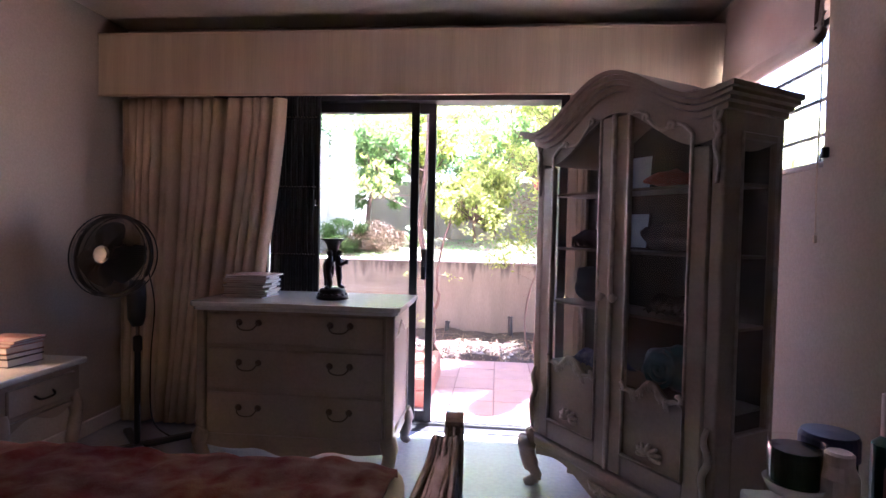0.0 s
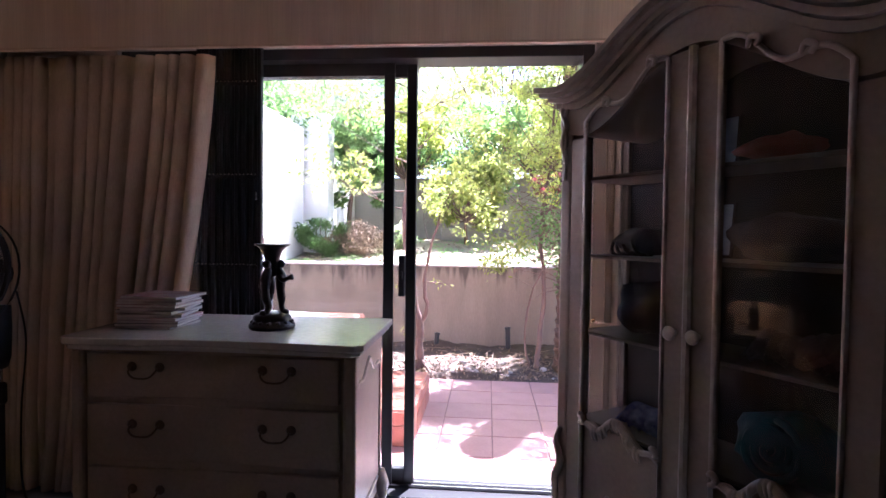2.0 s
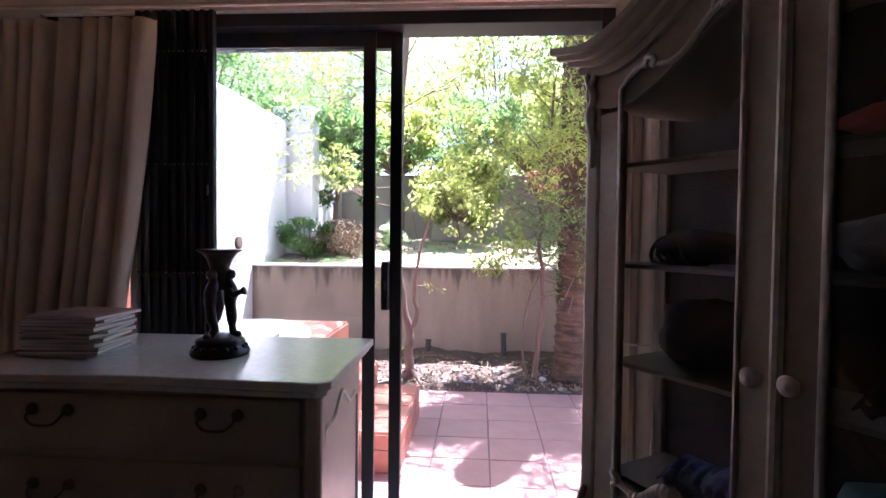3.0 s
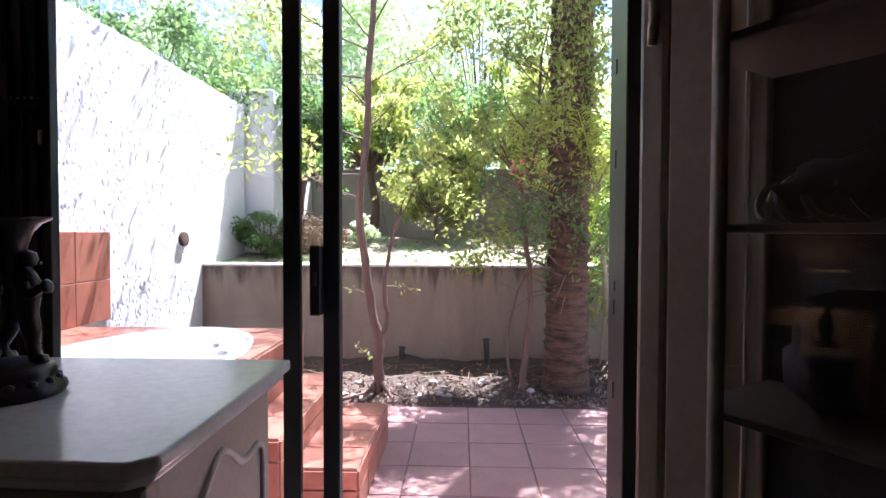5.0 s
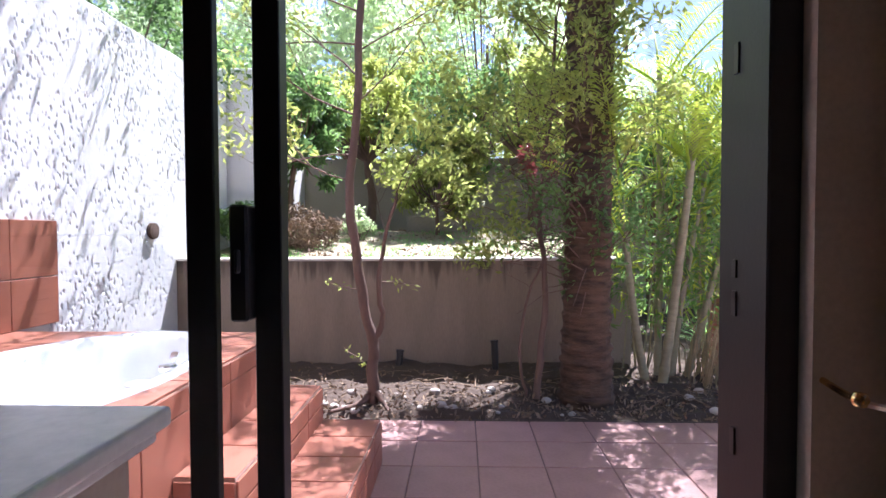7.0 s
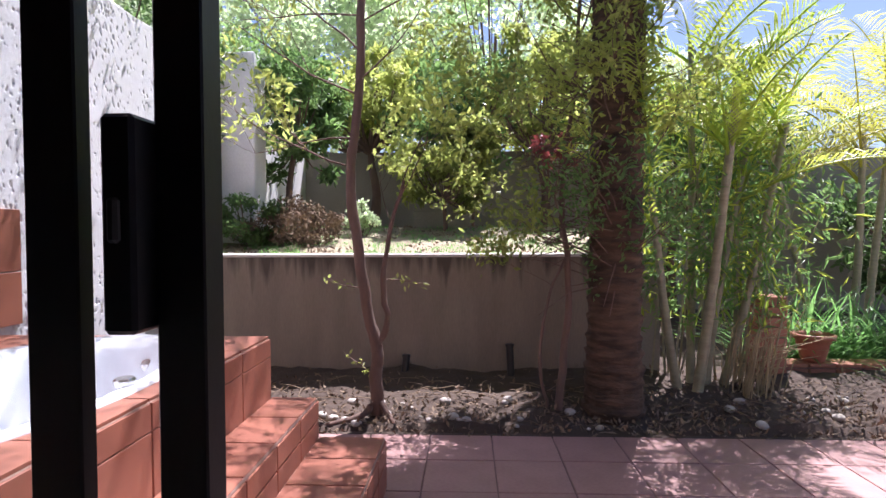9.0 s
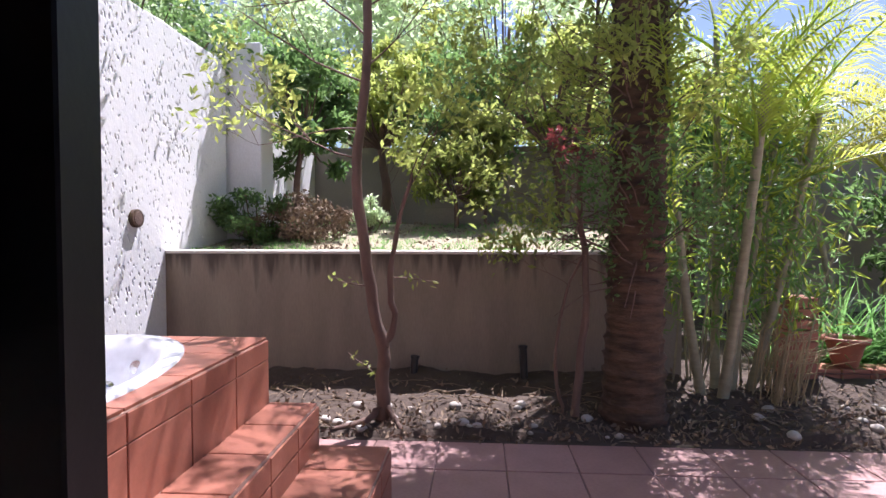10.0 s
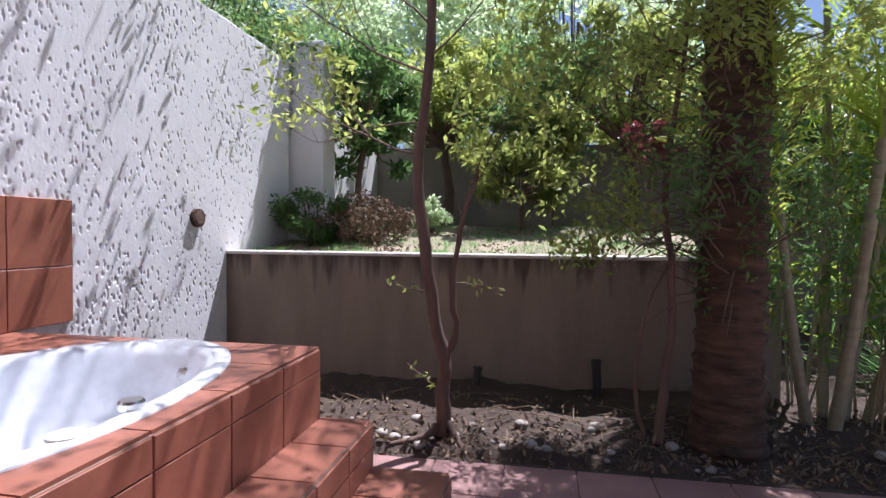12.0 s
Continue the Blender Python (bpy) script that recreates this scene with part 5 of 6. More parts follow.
# ---- smaller things in the room ----
M["shade"] = mat("lamp_shade_cloth", (0.7, 0.6, 0.45), 0.9, scale=10, grain=200, bump=0.2, spec=0.1)
M["paper"] = mat("paper_edges", (0.62, 0.58, 0.54), 0.8, second=(0.42, 0.4, 0.4), scale=3, grain=90, bump=0.2, stretch=(1, 1, 20), vary=0.2)
M["cover_a"] = mat("magazine_cover_red", (0.35, 0.12, 0.1), 0.35, second=(0.45, 0.38, 0.35), scale=14, grain=60, bump=0.03, mix=0.9)
M["cover_b"] = mat("magazine_cover_pale", (0.5, 0.45, 0.42), 0.35, second=(0.3, 0.22, 0.22), scale=14, grain=60, bump=0.03, mix=0.9)
M["cover_c"] = mat("book_cover_dark", (0.05, 0.035, 0.035), 0.4, scale=8, grain=60, bump=0.05)
M["cover_d"] = mat("book_cover_orange", (0.3, 0.14, 0.09), 0.4, scale=8, grain=60, bump=0.05)
M["quilt"] = mat("red_quilt", (0.13, 0.022, 0.018), 0.95, second=(0.2, 0.12, 0.085), scale=11, grain=160, bump=0.5, mix=0.85, spec=0.1)
M["blind"] = mat("roman_blind_linen", (0.6, 0.5, 0.42), 0.95, second=(0.52, 0.42, 0.35), scale=6, grain=250, bump=0.2, spec=0.1)
M["brass"] = mat("polished_brass", (0.7, 0.48, 0.2), 0.22, 1.0, bump=0.05)
M["teal"] = mat("teal_glaze", (0.02, 0.13, 0.16), 0.3, second=(0.02, 0.06, 0.12), scale=12, bump=0.2)
M["blue"] = mat("blue_cloth", (0.03, 0.05, 0.2), 0.8, second=(0.25, 0.28, 0.4), scale=30, bump=0.3, mix=0.9)
M["dark_cloth"] = mat("dark_cloth", (0.03, 0.025, 0.035), 0.9, second=(0.09, 0.05, 0.05), scale=12, bump=0.4)
M["red_thing"] = mat("red_cloth", (0.35, 0.05, 0.03), 0.8, scale=12, bump=0.3)
M["jar_green"] = mat("dark_green_wax", (0.02, 0.05, 0.03), 0.12, second=(0.02, 0.05, 0.03), scale=6, bump=0.02)
M["jar_blue"] = mat("blue_lid", (0.03, 0.05, 0.16), 0.35, scale=8, bump=0.05)
M["white_plastic"] = mat("white_bottle", (0.68, 0.64, 0.62), 0.4, scale=6, bump=0.02, mix=0.2)
M["pink"] = mat("pink_bottle", (0.5, 0.25, 0.28), 0.4, scale=6, bump=0.02, mix=0.3)


def side_window(name, x, y0, y1, z0, z1, bars, label, out):
    """Steel-framed window set in a wall that runs along y."""
    w = thing(name, (0, 0, 0), label, "window", kind="structure")
    for a, b, c, d in ((y0, y0 + 0.03, z0, z1), (y1 - 0.03, y1, z0, z1), (y0 + 0.03, y1 - 0.03, z0, z0 + 0.03), (y0 + 0.03, y1 - 0.03, z1 - 0.03, z1)):
        part("window_frame", box(x, a, c, x + 0.04, b, d, 0.003), M["black"], w)
    for k in range(bars):
        z = z0 + (z1 - z0) * (k + 1) / (bars + 1)
        part("bar", box(x + out * 0.05, y0, z - 0.007, x + out * 0.05 + 0.014, y1, z + 0.007), M["black"], w)
    p = part("pane", box(x + 0.018, y0 + 0.03, z0 + 0.03, x + 0.023, y1 - 0.03, z1 - 0.03), M["glass"], w)
    p.visible_shadow = False
    part("window_sill", box(RIGHT - 0.015 if x > 1 else LEFT - 0.16, y0, z0 - 0.02, x if x > 1 else LEFT + 0.02, y1, z0 - 0.001, 0.003), M["ceiling"], w)
    return w


w1 = side_window("window_1", RIGHT + 0.1, WIN[0], WIN[1], WIN[2], WIN[3], 3, "high steel-framed window with an open top-hung sash", 1)
sash = part("open_sash", box(-0.012, 0, 0, 0.012, 0.03, 0.6, 0.003), M["black"], w1, "black sash pushed outwards")
sash.matrix_basis = pose(RIGHT + 0.13, 3.0, 1.56, 14, 16, 0)


def roman_blind():
    b = thing("roman_blind", (0, 0, 0), "beige linen roman blind drawn half up over the side window", "blind")
    y0, y1, x = 2.7, 3.6, RIGHT
    prof = [(x - 0.035, 2.44), (x - 0.04, 2.2), (x - 0.05, 2.02), (x - 0.075, 1.99), (x - 0.055, 1.975), (x - 0.035, 2.0), (x - 0.03, 2.03), (x - 0.06, 2.05), (x - 0.035, 2.1)]
    bm = bmesh.new()
    n = 24
    cols = [[bm.verts.new((px + 0.004 * noise.noise((i * 0.4, k, 0)), y0 + (y1 - y0) * i / n, z + 0.008 * noise.noise((i * 0.2, k, 2)))) for k, (px, z) in enumerate(prof)] for i in range(n + 1)]
    for i in range(n):
        for k in range(len(prof) - 1):
            bm.faces.new((cols[i][k], cols[i + 1][k], cols[i + 1][k + 1], cols[i][k + 1]))
    part("cloth", bm, M["blind"], b, smooth=True).modifiers.new("thick", "SOLIDIFY").thickness = 0.004
    part("head_rail", box(x - 0.035, y0, 2.44, x, y1, 2.48, 0.004), M["blind"], b)
    part("tassel", tube([(x - 0.045, y0 + 0.03, 2.46), (x - 0.047, y0 + 0.025, 2.25), (x - 0.05, y0 + 0.03, 2.04)], [0.012, 0.014, 0.01], 6), M["bark"], b)
    part("cord", tube(wavy_path([(x - 0.03, y0 + 0.04, 2.44), (x - 0.03, y0 + 0.02, 1.9), (x - 0.022, y0 + 0.04, 1.5), (x - 0.025, y0 + 0.03, 1.28)], 6), 0.003, 5), M["fabric"], b)
    part("cord_pull", lathe([(0, -0.03), (0.008, -0.025), (0.006, 0), (0, 0.005)], 8, at=(x - 0.025, y0 + 0.03, 1.27)), M["fabric"], b)
    part("cleat", box(x - 0.025, y0 + 0.0, 1.56, x - 0.001, y0 + 0.02, 1.6, 0.004), M["bronze"], b)


roman_blind()


def pedestal_fan():
    f = thing("pedestal_fan", (0.15, 3.4, 0), "black pedestal fan standing beside the curtain", "fan")
    for k in range(2):
        part("foot", box(-0.3, -0.025, 0.0 + k * 0.002, 0.3, 0.025, 0.03 + k * 0.002, 0.01), M["plastic"], f).matrix_basis = pose(0, 0, 0, 0, 0, 45 + 90 * k)
    part("pole", tube([(0, 0, 0.02), (0, 0, 0.6)], 0.016, 12), M["plastic"], f)
    part("pole_collar", lathe([(0.018, 0.55), (0.024, 0.56), (0.024, 0.63), (0.014, 0.64)], 14), M["plastic"], f)
    part("upper_pole", tube([(0, 0, 0.6), (0, 0, 0.74)], 0.011, 10), M["chrome"], f)
    part("control_box", tube([(0, 0, 0.7), (0, -0.01, 0.74), (0, -0.01, 0.86), (0.0, 0, 0.95)], [0.03, 0.045, 0.05, 0.04], 12), M["plastic"], f, smooth=True)
    head = part("motor", tube([(0, 0.12, 0), (0, 0.1, 0), (0, 0.0, 0), (0, -0.03, 0)], [0.03, 0.055, 0.065, 0.06], 16), M["plastic"], f, smooth=True)
    HM = pose(-0.035, -0.05, 1.08, -7, 0, 0)
    head.matrix_basis = HM
    R = 0.215
    for y in (-0.15, -0.05):
        bm = bmesh.new()
        for r in ((R, 0.05) if y == -0.15 else (R,)):
            tube([(r * math.cos(a * math.tau / 40), y + (0 if r == R else -0.02), r * math.sin(a * math.tau / 40)) for a in range(41)], 0.004 if r == R else 0.003, 6, bm, cap=False)
        part("guard_ring", bm, M["plastic"], head)
    part("guard_band", tube([(R * math.cos(a * math.tau / 40), -0.1, R * math.sin(a * math.tau / 40)) for a in range(41)], 0.011, 6, cap=False), M["plastic"], head)
    bm = bmesh.new()
    for k in range(110):
        a = k * math.tau / 110
        c, s = math.cos(a), math.sin(a)
        tube([(0.045 * c, -0.19, 0.045 * s), (0.12 * c, -0.185, 0.12 * s), (0.19 * c, -0.165, 0.19 * s), (R * c, -0.12, R * s)], 0.0017, 3, bm, cap=False)
        tube([(0.06 * c, -0.035, 0.06 * s), (0.15 * c, -0.04, 0.15 * s), (R * c, -0.09, R * s)], 0.0017, 3, bm, cap=False)
    tagged(part("guard_mesh", bm, M["plastic"], head), kind="stuff")
    part("badge", lathe([(0, 0.008), (0.035, 0.006), (0.046, 0.0), (0.046, -0.006)], 24), M["chrome"], head, "round silver badge").matrix_basis = pose(0, -0.192, 0, 90)
    for k in range(3):
        bm = bmesh.new()
        rows = []
        for i in range(7):
            r = 0.03 + 0.15 * i / 6
            w = 0.62 + 0.3 * math.sin(i / 6 * math.pi)
            rows.append([bm.verts.new((r * math.cos(w * t), -0.11 + 0.03 * t, r * math.sin(w * t))) for t in (-1, -0.5, 0, 0.5, 1)])
        for a, b in zip(rows, rows[1:]):
            for j in range(4):
                bm.faces.new((a[j], a[j + 1], b[j + 1], b[j]))
        part("blade", bm, M["plastic"], head, smooth=True).matrix_basis = pose(0, 0, 0, 0, 120 * k + 20, 0)
    part("cable", tube(wavy_path([(0.03, 0.05, 1.0), (0.06, 0.06, 0.8), (0.045, 0.05, 0.5), (0.05, 0.06, 0.15), (0.12, 0.15, 0.01)], 6), 0.004, 5), M["plastic"], f)


pedestal_fan()


def magazines():
    z = 0.876
    covers = ["cover_b", "cover_c", "cover_b", "cover_a", "cover_b", "cover_c", "cover_b", "cover_a", "cover_b", "cover_b", "cover_a"]
    for k in range(11):
        h = random.uniform(0.008, 0.015)
        m = thing("magazine", pose(0.785 + random.uniform(-0.012, 0.012), 3.47 + random.uniform(-0.012, 0.012), z, 0, 0, random.uniform(-9, 9) + 4), "glossy magazine in a stack on the chest of drawers", "magazine", "stacked magazines")
        part("page_block", box(-0.118, -0.1, 0.001, 0.118, 0.1, h - 0.001), M["paper"], m)
        bm = box(-0.12, -0.102, h - 0.001, 0.12, 0.102, h)
        box(-0.12, -0.102, 0, 0.12, 0.102, 0.001, bm=bm)
        part("cover", bm, M[covers[k]], m)
        z += h + 0.0006


magazines()


def candlestick():
    """A dark cast figure that carries a dish, kept as one plain mesh."""
    bm = lathe([(0, 0), (0.086, 0), (0.09, 0.008), (0.088, 0.018), (0.074, 0.028), (0.072, 0.034), (0.074, 0.044), (0.068, 0.054), (0.05, 0.06), (0.03, 0.066), (0.0, 0.068)], 28)
    for k in range(14):
        a = k * math.tau / 14
        lathe([(0, 0.0), (0.01, 0.002), (0.009, 0.01), (0, 0.014)], 6, bm, at=(0.074 * math.cos(a), 0.074 * math.sin(a), 0.02))
    for k in range(3):
        a = k * math.tau / 3 + 0.2
        c, q = math.cos(a), math.sin(a)
        tube(wavy_path([(0.045 * c, 0.045 * q, 0.055), (0.034 * c - 0.012 * q, 0.034 * q + 0.012 * c, 0.085), (0.036 * c, 0.036 * q, 0.12), (0.03 * c + 0.008 * q, 0.03 * q, 0.16), (0.034 * c, 0.034 * q, 0.2), (0.024 * c, 0.024 * q, 0.235), (0.026 * c, 0.026 * q, 0.262)], 4),
             [0.018, 0.015, 0.012, 0.012, 0.012, 0.013, 0.014, 0.016, 0.017, 0.017, 0.017, 0.017, 0.018, 0.019, 0.02, 0.022, 0.022, 0.02, 0.018, 0.016, 0.015, 0.015, 0.014, 0.013, 0.012], 9, bm)
        lathe([(0, 0), (0.013, 0.004), (0.018, 0.016), (0.014, 0.028), (0, 0.034)], 10, bm, at=(0.032 * c, 0.032 * q, 0.236))
        lathe([(0, 0), (0.016, 0.004), (0.012, 0.016), (0, 0.02)], 8, bm, at=(0.052 * c, 0.052 * q, 0.055))
    tube(wavy_path([(0.035, -0.01, 0.205), (0.05, -0.015, 0.19), (0.072, -0.015, 0.2), (0.09, -0.015, 0.205)], 4), [0.012, 0.012, 0.011, 0.01, 0.01, 0.01, 0.009, 0.009, 0.009, 0.009, 0.013, 0.014, 0.008], 8, bm)
    tube(wavy_path([(-0.03, 0.01, 0.22), (-0.052, 0.015, 0.18), (-0.046, 0.01, 0.12), (-0.04, 0.0, 0.07)], 4), 0.009, 7, bm)
    lathe([(0, 0.2), (0.022, 0.205), (0.026, 0.24), (0.03, 0.275), (0.038, 0.3), (0.052, 0.318), (0.068, 0.326), (0.07, 0.331), (0.055, 0.33), (0.0, 0.322)], 24, bm)
    ob = tagged(part("figurine_stand", bm, M["bronze"], smooth=True), "dark bronze figurine holding up a flat dish, on the chest", "figurine")
    ob.matrix_basis = pose(1.245, 3.47, 0.876, 0, 0, 0)


candlestick()


def nightstand():
    n = thing("nightstand", (0, 0, 0), "cream painted bedside table with a drawer and curved legs", "nightstand")
    x0, x1, y0, y1, h = LEFT + 0.02, 0.19, 2.5, 2.98, 0.62
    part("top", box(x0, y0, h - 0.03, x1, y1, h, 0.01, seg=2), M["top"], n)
    part("case", box(x0 + 0.02, y0 + 0.02, h - 0.2, x1 - 0.03, y1 - 0.02, h - 0.03, 0.004), M["cream"], n)
    dr = part("drawer", box(x1 - 0.035, y0 + 0.06, h - 0.175, x1 - 0.018, y1 - 0.06, h - 0.055, 0.005), M["cream"], n)
    part("handle", tube(wavy_path([(x1 - 0.018, 2.69, h - 0.11), (x1, 2.7, h - 0.125), (x1, 2.74, h - 0.13), (x1, 2.78, h - 0.125), (x1 - 0.018, 2.79, h - 0.11)], 4), 0.005, 6), M["bronze"], dr)
    low = [(y0 + 0.04 + (y1 - y0 - 0.08) * i / 20, h - 0.22 - 0.02 * math.cos(i / 20 * math.tau * 1.5)) for i in range(21)]
    ap = part("apron", strip(low, [(a, h - 0.195) for a, z in low], 0, 0.016), M["cream"], n)
    ap.matrix_basis = pose(x1 - 0.02, 0, 0, 0, 0, 90)
    for x, ox in ((x0 + 0.04, -0.0), (x1 - 0.05, 0.03)):
        for y, oy in ((y0 + 0.05, -0.02), (y1 - 0.05, 0.02)):
            part("leg", tube(wavy_path([(x, y, h - 0.16), (x + ox * 0.6, y + oy * 0.6, h - 0.25), (x, y, 0.2), (x - ox * 0.2, y - oy * 0.2, 0.07), (x + ox * 0.5, y + oy * 0.5, 0.0)], 5), [0.034] * 5 + [0.03] * 5 + [0.02] * 5 + [0.016] * 6, 9), M["cream"], n, smooth=True)
    z = h + 0.001
    for k, (c, t, w) in enumerate((("cover_c", 0.035, 0.13), ("cover_c", 0.022, 0.12), ("cover_d", 0.03, 0.11), ("cover_b", 0.012, 0.1), ("cover_a", 0.012, 0.1))):
        b = thing("book", pose(-0.09 + 0.01 * k, 2.8, z, 0, 0, random.uniform(-8, 8)), ("dark-covered book" if c == "cover_c" else "orange-covered book" if c == "cover_d" else "thin paperback book") + " in a pile on the bedside table", "book", "bedside books")
        part("page_block", box(-w + 0.004, -0.085, 0.003, w - 0.004, 0.085, t - 0.003), M["paper"], b)
        bm = box(-w, -0.09, t - 0.003, w, 0.09, t)
        box(-w, -0.09, 0, w, 0.09, 0.003, bm=bm)
        part("cover", bm, M[c], b)
        z += t + 0.001
    return n


nightstand()
lamp = thing("table_lamp", (-0.12, 2.58, 0.62), "lit bedside lamp with a cream cloth shade", "lamp")
part("lamp_base", lathe([(0, 0), (0.06, 0), (0.06, 0.015), (0.02, 0.03), (0.035, 0.09), (0.03, 0.14), (0.012, 0.17), (0.01, 0.24), (0, 0.24)], 18), M["bronze"], lamp, smooth=True)
sh = part("shade", lathe([(0.14, 0.2), (0.095, 0.38)], 28), M["shade"], lamp)
bulb = new("lamp_bulb_light", bpy.data.lights.new("lamp_bulb_light", "POINT"))
bulb.data.energy, bulb.data.color, bulb.data.shadow_soft_size = 0.28, (1.0, 0.66, 0.36), 0.04
bulb.parent = lamp
bulb.location = (0, 0, 0.29)


def bed():
    b = thing("bed", (0, 0, 0), "bed with a silvered carved footboard, head against the wall", "bed")
    x0, x1, y0, y1 = LEFT + 0.08, 1.86, 0.76, 2.36
    part("base", box(x0, y0 + 0.04, 0.1, x1, y1 - 0.04, 0.3, 0.01), M["fabric"], b)
    part("mattress", box(x0, y0 + 0.02, 0.3, x1, y1 - 0.02, 0.465, 0.05, seg=3), M["fabric"], b, smooth=True)
    part("headboard", box(LEFT + 0.005, y0, 0.1, LEFT + 0.075, y1, 1.1, 0.02, seg=2), M["silver"], b)
    # footboard: grooved posts with scrolled heads, and rails that sweep down from them
    for y, s in ((y1 - 0.06, 1), (y0 + 0.06, -1)):
        x = 2.02
        po = part("post", box(x - 0.026, y - 0.028, 0.0, x + 0.028, y + 0.028, 0.645, 0.008, seg=2), M["silver"], b)
        part("post_head", tube([(x - 0.028, y, 0.64), (x + 0.03, y, 0.64)], [0.034, 0.034], 18), M["silver"], po)
        for o in (-0.024, 0.001, 0.026):
            part("bead", tube([(x + o, y - 0.031 * s, 0.63), (x + o, y - 0.033 * s, 0.4), (x + o, y - 0.033 * s, 0.1)], 0.007, 6), M["silver"], po, smooth=True)
        for k in range(5):
            o = -0.032 + 0.016 * k
            pts = wavy_path([(x - 0.022 + o, y - 0.06 * s, 0.605), (x - 0.024 + o, y - 0.08 * s, 0.595), (x - 0.03 + o * 1.2, y - 0.13 * s, 0.545), (x - 0.045 + o * 1.6, y - 0.23 * s, 0.49), (x - 0.055 + o * 1.8, y - 0.4 * s, 0.46), (x - 0.055 + o * 1.8, (y0 + y1) / 2, 0.455)], 7)
            part("rail", tube(pts, (0.013, 0.009, 0.012, 0.009, 0.013)[k], 8), M["silver"], b, smooth=True)
        lo = wavy_path([(x - 0.022, y - 0.06 * s, 0.57), (x - 0.03, y - 0.13 * s, 0.515), (x - 0.045, y - 0.23 * s, 0.45), (x - 0.055, y - 0.4 * s, 0.42), (x - 0.055, (y0 + y1) / 2, 0.415)], 6)
        part("rail_core", tube(lo, [0.03 + 0.02 * min(1, i / 12) for i in range(len(lo))], 10), M["silver"], b, smooth=True)
    part("foot_panel", box(1.9, y0 + 0.08, 0.12, 1.935, y1 - 0.08, 0.42, 0.008), M["silver"], b)
    # rumpled quilt
    q = thing("quilt", (0, 0, 0), "rumpled red patterned quilt spread over the bed", "quilt")
    bm = bmesh.new()
    nx, ny = 80, 70
    g = []
    for i in range(nx + 1):
        row = []
        for j in range(ny + 1):
            x = x0 + 0.1 + (x1 - x0 - 0.12) * i / nx
            y = y0 - 0.03 + (y1 + 0.0 - y0) * j / ny
            z = 0.495 + 0.022 * noise.noise((x * 3, y * 3, 0)) + 0.013 * noise.noise((x * 9, y * 9, 4)) + 0.012 * abs(math.sin(x * 24)) * abs(math.sin(y * 24))
            e = min(y - (y0 - 0.03), y1 - 0.03 - y)
            if e < 0.06:
                z -= (0.06 - e) * (3.5 + 2 * noise.noise((x * 8, 0, 3)))
            row.append(bm.verts.new((x, y, z)))
        g.append(row)
    for i in range(nx):
        for j in range(ny):
            bm.faces.new((g[i][j], g[i + 1][j], g[i + 1][j + 1], g[i][j + 1]))
    part("hem", tube([(x0 + 0.1 + (x1 - x0 - 0.12) * i / 20, y1 - 0.022, 0.26 + 0.02 * math.sin(i * 1.7)) for i in range(21)], 0.01, 6), M["fabric"], q, "pale stitched hem", smooth=True)
    part("cloth", bm, M["quilt"], q, smooth=True).modifiers.new("thick", "SOLIDIFY").thickness = 0.012


bed()


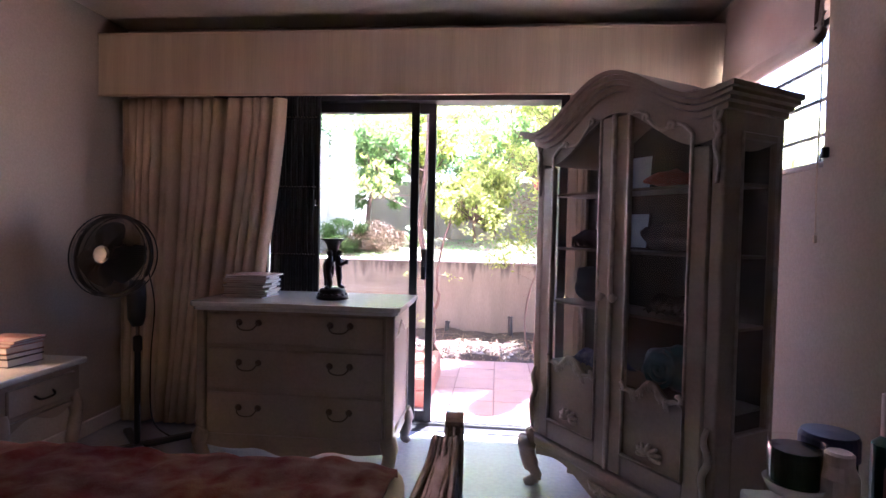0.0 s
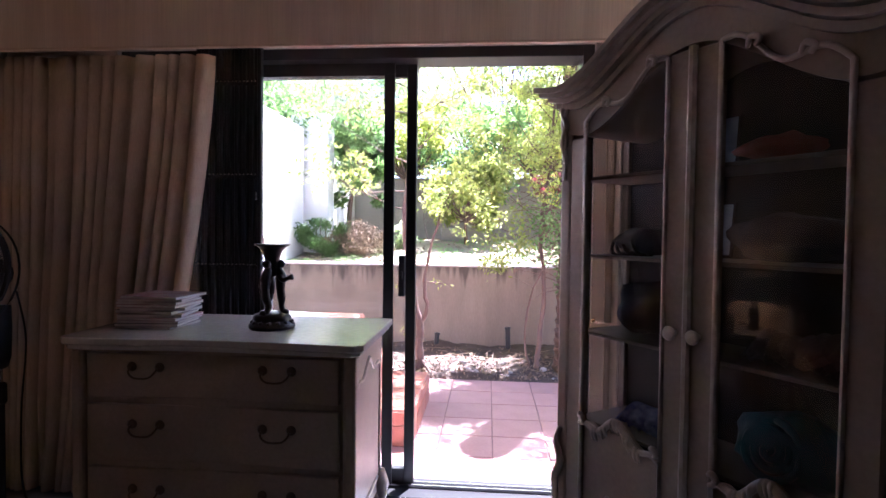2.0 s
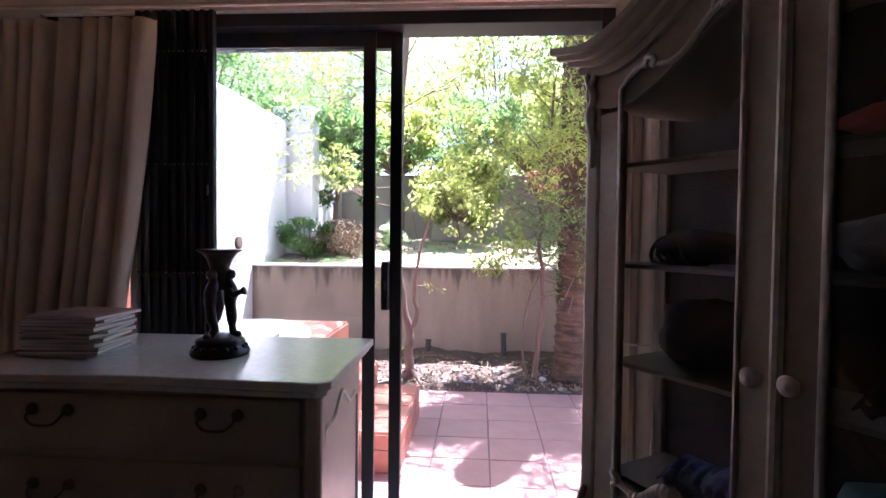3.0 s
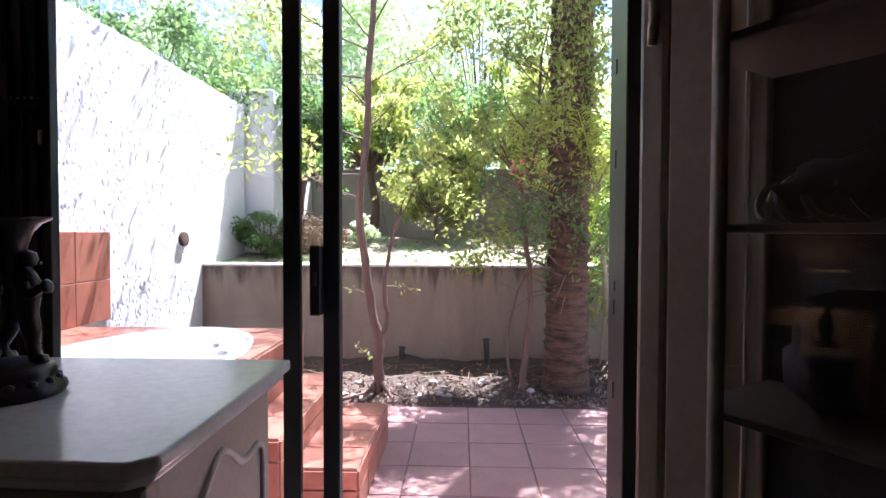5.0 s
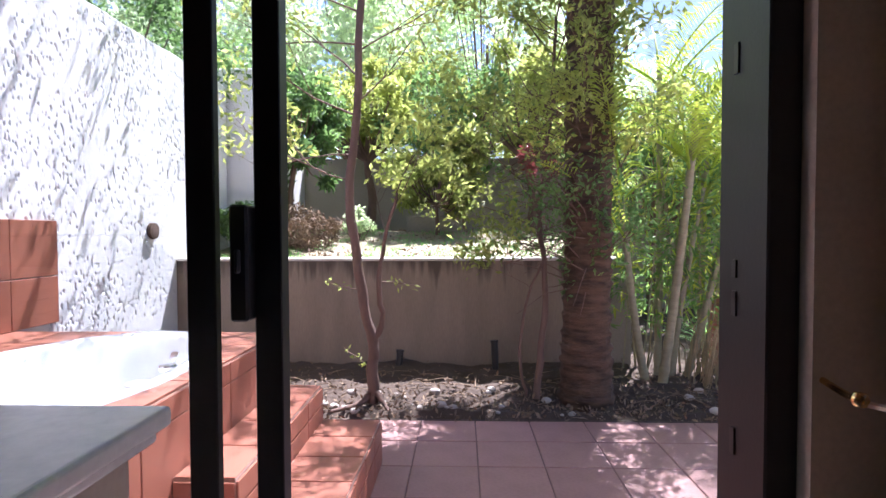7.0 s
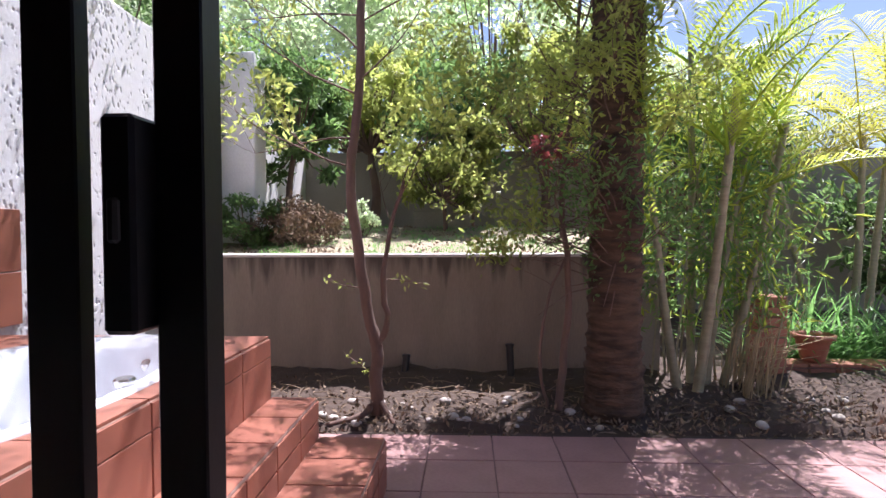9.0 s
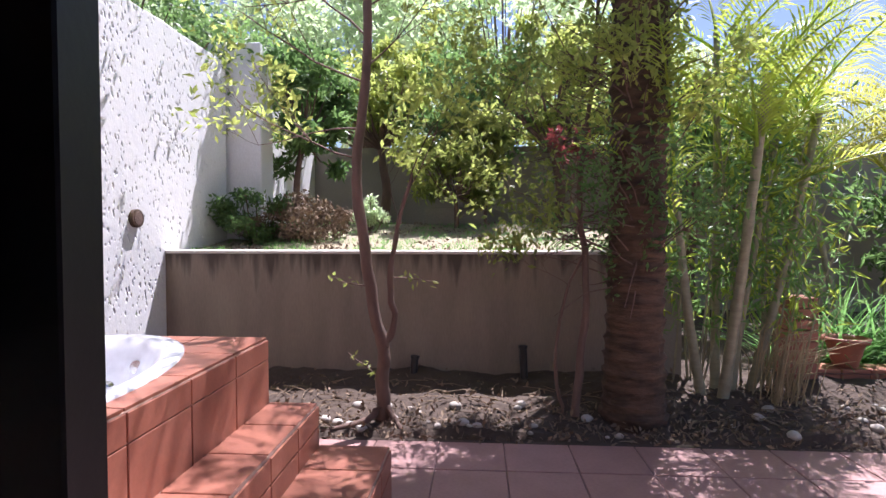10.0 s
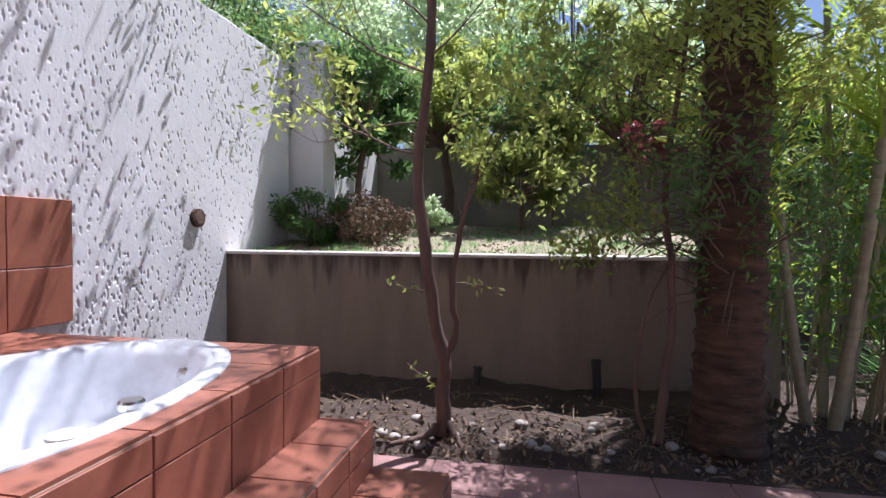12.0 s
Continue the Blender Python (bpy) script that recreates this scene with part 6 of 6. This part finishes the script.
def dressing_table():
    d = thing("dressing_table", (0, 0, 0), "narrow cream dressing table against the wall", "table")
    x0, x1, y0, y1, h = 2.615, RIGHT - 0.01, 0.75, 1.62, 0.78
    part("top", box(x0, y0, h - 0.03, x1, y1, h, 0.008, seg=2), M["top"], d)
    part("case", box(x0 + 0.03, y0 + 0.03, h - 0.16, x1, y1 - 0.03, h - 0.03, 0.004), M["cream"], d)
    for x in (x0 + 0.05, x1 - 0.04):
        for y in (y0 + 0.05, y1 - 0.05):
            part("leg", tube([(x, y, 0), (x, y, h - 0.15)], [0.016, 0.028], 10), M["cream"], d)
    z = h + 0.001

    def pot_thing(name, x, y, prof, body, label, cat, lid=None, lid_mat=None):
        t = thing(name, (x, y, z), label, cat)
        part("body", lathe(prof, 24), M[body], t, smooth=False)
        if lid:
            part("lid", lathe(lid, 24), M[lid_mat], t)

    t = thing("glass_stand", (2.668, 1.53, z), "footed clear glass dish carrying the candle", "dish")
    part("dish", lathe([(0, 0), (0.04, 0), (0.04, 0.006), (0.01, 0.012), (0.01, 0.03), (0.042, 0.038), (0.05, 0.056), (0.047, 0.056), (0.038, 0.044), (0, 0.04)], 24), M["enamel"], t, smooth=True)
    t = thing("candle_jar", (2.668, 1.53, z + 0.046), "dark green candle in a glass jar on the dish", "candle")
    part("wax", lathe([(0, 0), (0.036, 0), (0.0405, 0.01), (0.0405, 0.068), (0, 0.068)], 24), M["jar_green"], t)
    part("glass_wall", lathe([(0.042, 0.0), (0.043, 0.08), (0.0415, 0.08)], 24), M["dark_glass"], t)
    pot_thing("blue_jar", 2.75, 1.66 - 0.08, [(0, 0), (0.04, 0), (0.045, 0.01), (0.045, 0.085), (0, 0.085)], "jar_green", "squat jar with a blue lid on the dressing table", "jar", [(0, 0.13), (0.044, 0.128), (0.048, 0.12), (0.048, 0.085), (0.045, 0.084)], "jar_blue")
    pot_thing("lotion_bottle", 2.722, 1.5, [(0, 0), (0.027, 0), (0.03, 0.01), (0.03, 0.08), (0.022, 0.1), (0, 0.1)], "white_plastic", "small white plastic lotion bottle", "bottle", [(0.022, 0.1), (0.022, 0.118), (0.018, 0.122), (0, 0.122)], "white_plastic")
    pot_thing("lotion_bottle", 2.8, 1.47, [(0, 0), (0.02, 0), (0.024, 0.01), (0.024, 0.1), (0.014, 0.13), (0, 0.13)], "pink", "small pink bottle among the toiletries", "bottle", [(0.014, 0.13), (0.014, 0.16), (0, 0.162)], "white_plastic")
    pot_thing("perfume_bottle", 2.85, 1.58, [(0, 0), (0.025, 0), (0.025, 0.11), (0.01, 0.125), (0, 0.125)], "teal", "dark glass perfume bottle among the toiletries", "bottle", [(0.012, 0.125), (0.012, 0.2), (0, 0.2)], "white_plastic")
    pot_thing("cream_jar", 2.76, 1.42, [(0, 0), (0.03, 0), (0.032, 0.01), (0.032, 0.045), (0, 0.045)], "jar_blue", "small dark cream jar with a pale lid", "jar", [(0.033, 0.045), (0.033, 0.06), (0, 0.062)], "pink")


dressing_table()


# ---- things on the cabinet's shelves ----
def lump(name, x, y, z, size, material, label, category, seed, rough=0.35):
    bm = bmesh.new()
    bmesh.ops.create_icosphere(bm, subdivisions=3, radius=1)
    for v in bm.verts:
        k = 1 + rough * noise.noise(v.co * 1.6 + Vector((seed, 0, 0))) + 0.12 * noise.noise(v.co * 6 + Vector((0, seed, 0)))
        v.co = Vector((v.co.x * size[0] * k, v.co.y * size[1] * k, max(-size[2], v.co.z * size[2] * k)))
    ob = tagged(part(name, bm, M[material], smooth=True), label, category)
    ob.matrix_basis = CAB @ pose(x, y, z + size[2] * 0.98)
    return ob


S1, S2, S3, S4, S0 = 0.637, 0.937, 1.197, 1.457, 0.272
lump("folded_scarf", 0.2, 0.2, S3, (0.1, 0.09, 0.045), "dark_cloth", "dark folded scarf on a cabinet shelf", "scarf", 2)
lump("handbag", 0.22, 0.2, S2, (0.12, 0.1, 0.085), "dark_cloth", "small dark handbag on a cabinet shelf", "bag", 3)
lump("folded_shawl", 0.68, 0.2, S1, (0.14, 0.1, 0.085), "teal", "rolled teal shawl on a cabinet shelf", "shawl", 7)
lump("folded_cloth", 0.62, 0.2, S4, (0.1, 0.08, 0.035), "red_thing", "small red folded cloth on the top shelf", "cloth", 11)
lump("folded_scarf", 0.66, 0.2, S3, (0.16, 0.1, 0.06), "dark_cloth", "dark folded scarves on a cabinet shelf", "scarf", 13)
for k in range(4):
    bm = tube([(0.04 * math.cos(a * math.tau / 24), 0.04 * math.sin(a * math.tau / 24), 0) for a in range(25)], 0.006, 6, cap=False)
    o = tagged(part("bangle", bm, M["bronze"]), "dark round bangle lying on the cabinet shelf", "bangle", "bangles")
    o.matrix_basis = CAB @ pose(0.13 + 0.03 * k, 0.16, S3 + 0.03, 60, 10 * k, 20 * k)

tb = thing("curtain_tieback", (0, 0, 0), "brass tie-back hook with a cloth strap round the curtain", "tieback")
part("hook", tube(wavy_path([(2.575, 3.9, 0.88), (2.56, 3.83, 0.88), (2.55, 3.79, 0.885)], 4), 0.005, 8), M["brass"], tb, "brass hook")
part("knob", lathe([(0, -0.01), (0.008, -0.008), (0.011, 0), (0.008, 0.008), (0, 0.01)], 14, at=(2.55, 3.79, 0.885)), M["brass"], tb, "round brass knob", smooth=True)
part("strap", tube(wavy_path([(2.555, 3.79, 0.88), (2.62, 3.71, 0.885), (2.85, 3.69, 0.9), (3.1, 3.72, 0.9), (3.3, 3.75, 0.89)], 6), 0.0045, 6), M["fabric"], tb)


def card(x, z, w, h, tilt):
    """A pale card in a thin dark frame that leans on the cabinet's back. It stands in for a window's reflection."""
    c = thing("reflection_card", CAB @ pose(x, 0.285, z, tilt, 0, 0), "pale blue framed card standing in for a window reflection in the cabinet", "picture", "cards in the cabinet")
    part("sheet", box(-w / 2 + 0.006, -0.003, 0.006, w / 2 - 0.006, 0.002, h - 0.006), M["card"], c, "pale blue sheet imitating reflected daylight")
    for a, b, d, e in ((-w / 2, 0, w / 2, 0.006), (-w / 2, h - 0.006, w / 2, h), (-w / 2, 0.006, -w / 2 + 0.006, h - 0.006), (w / 2 - 0.006, 0.006, w / 2, h - 0.006)):
        part("frame_strip", box(a, -0.005, b, d, 0.004, e), M["dark_cloth"], c)


# Blue of a window's reflection, given as a solid colour.
M["card"] = mat("reflected_window_blue", (0.42, 0.5, 0.62), 0.3, second=(0.36, 0.43, 0.55), scale=5, grain=50, bump=0.03)
card(0.385, S4, 0.13, 0.165, -5)
card(0.375, S3, 0.13, 0.165, -6)


def ruffled_cloth(x, z, w, h, material, label, seed):
    """A folded cloth whose scalloped layers hang over one another."""
    t = thing("folded_cloth", CAB @ pose(x, 0.17, z), label, "cloth")
    for k in range(4):
        bm = bmesh.new()
        n, m = 26, 6
        g = []
        for i in range(n + 1):
            u = i / n
            row = []
            for j in range(m + 1):
                v = j / m
                lift = h * (0.35 + 0.2 * k) * math.sin(math.pi * min(1, 0.1 + 0.9 * v)) ** 0.6 * (0.75 + 0.25 * noise.noise((u * 2, k, seed)))
                row.append(bm.verts.new((-w / 2 + w * u * (1 - 0.08 * k) + 0.01 * k, -0.075 + 0.15 * v + 0.008 * math.sin(u * 40 + k), max(0.002 + 0.004 * k, lift + 0.007 * math.sin(u * 46 + k * 2) * (1 - v)))))
            g.append(row)
        for i in range(n):
            for j in range(m):
                bm.faces.new((g[i][j], g[i + 1][j], g[i + 1][j + 1], g[i][j + 1]))
        part("layer", bm, M[material], t, smooth=True).modifiers.new("thick", "SOLIDIFY").thickness = 0.004


ruffled_cloth(0.3, S0 + 0.371, 0.26, 0.1, "blue", "blue and white ruffled cloth folded on a cabinet shelf", 3)
ruffled_cloth(0.74, S2, 0.3, 0.12, "dark_cloth", "dark patterned scarves folded on a cabinet shelf", 8)
coil = thing("coiled_mat", CAB @ pose(0.66, 0.12, S1 + 0.085, 80, 0, 0), "round coiled teal mat standing on a cabinet shelf", "mat")
part("coil", tube([(0.008 * a / 6 * math.cos(a / 3), 0.008 * a / 6 * math.sin(a / 3), 0) for a in range(3, 62)], 0.011, 6), M["teal"], coil, smooth=True)
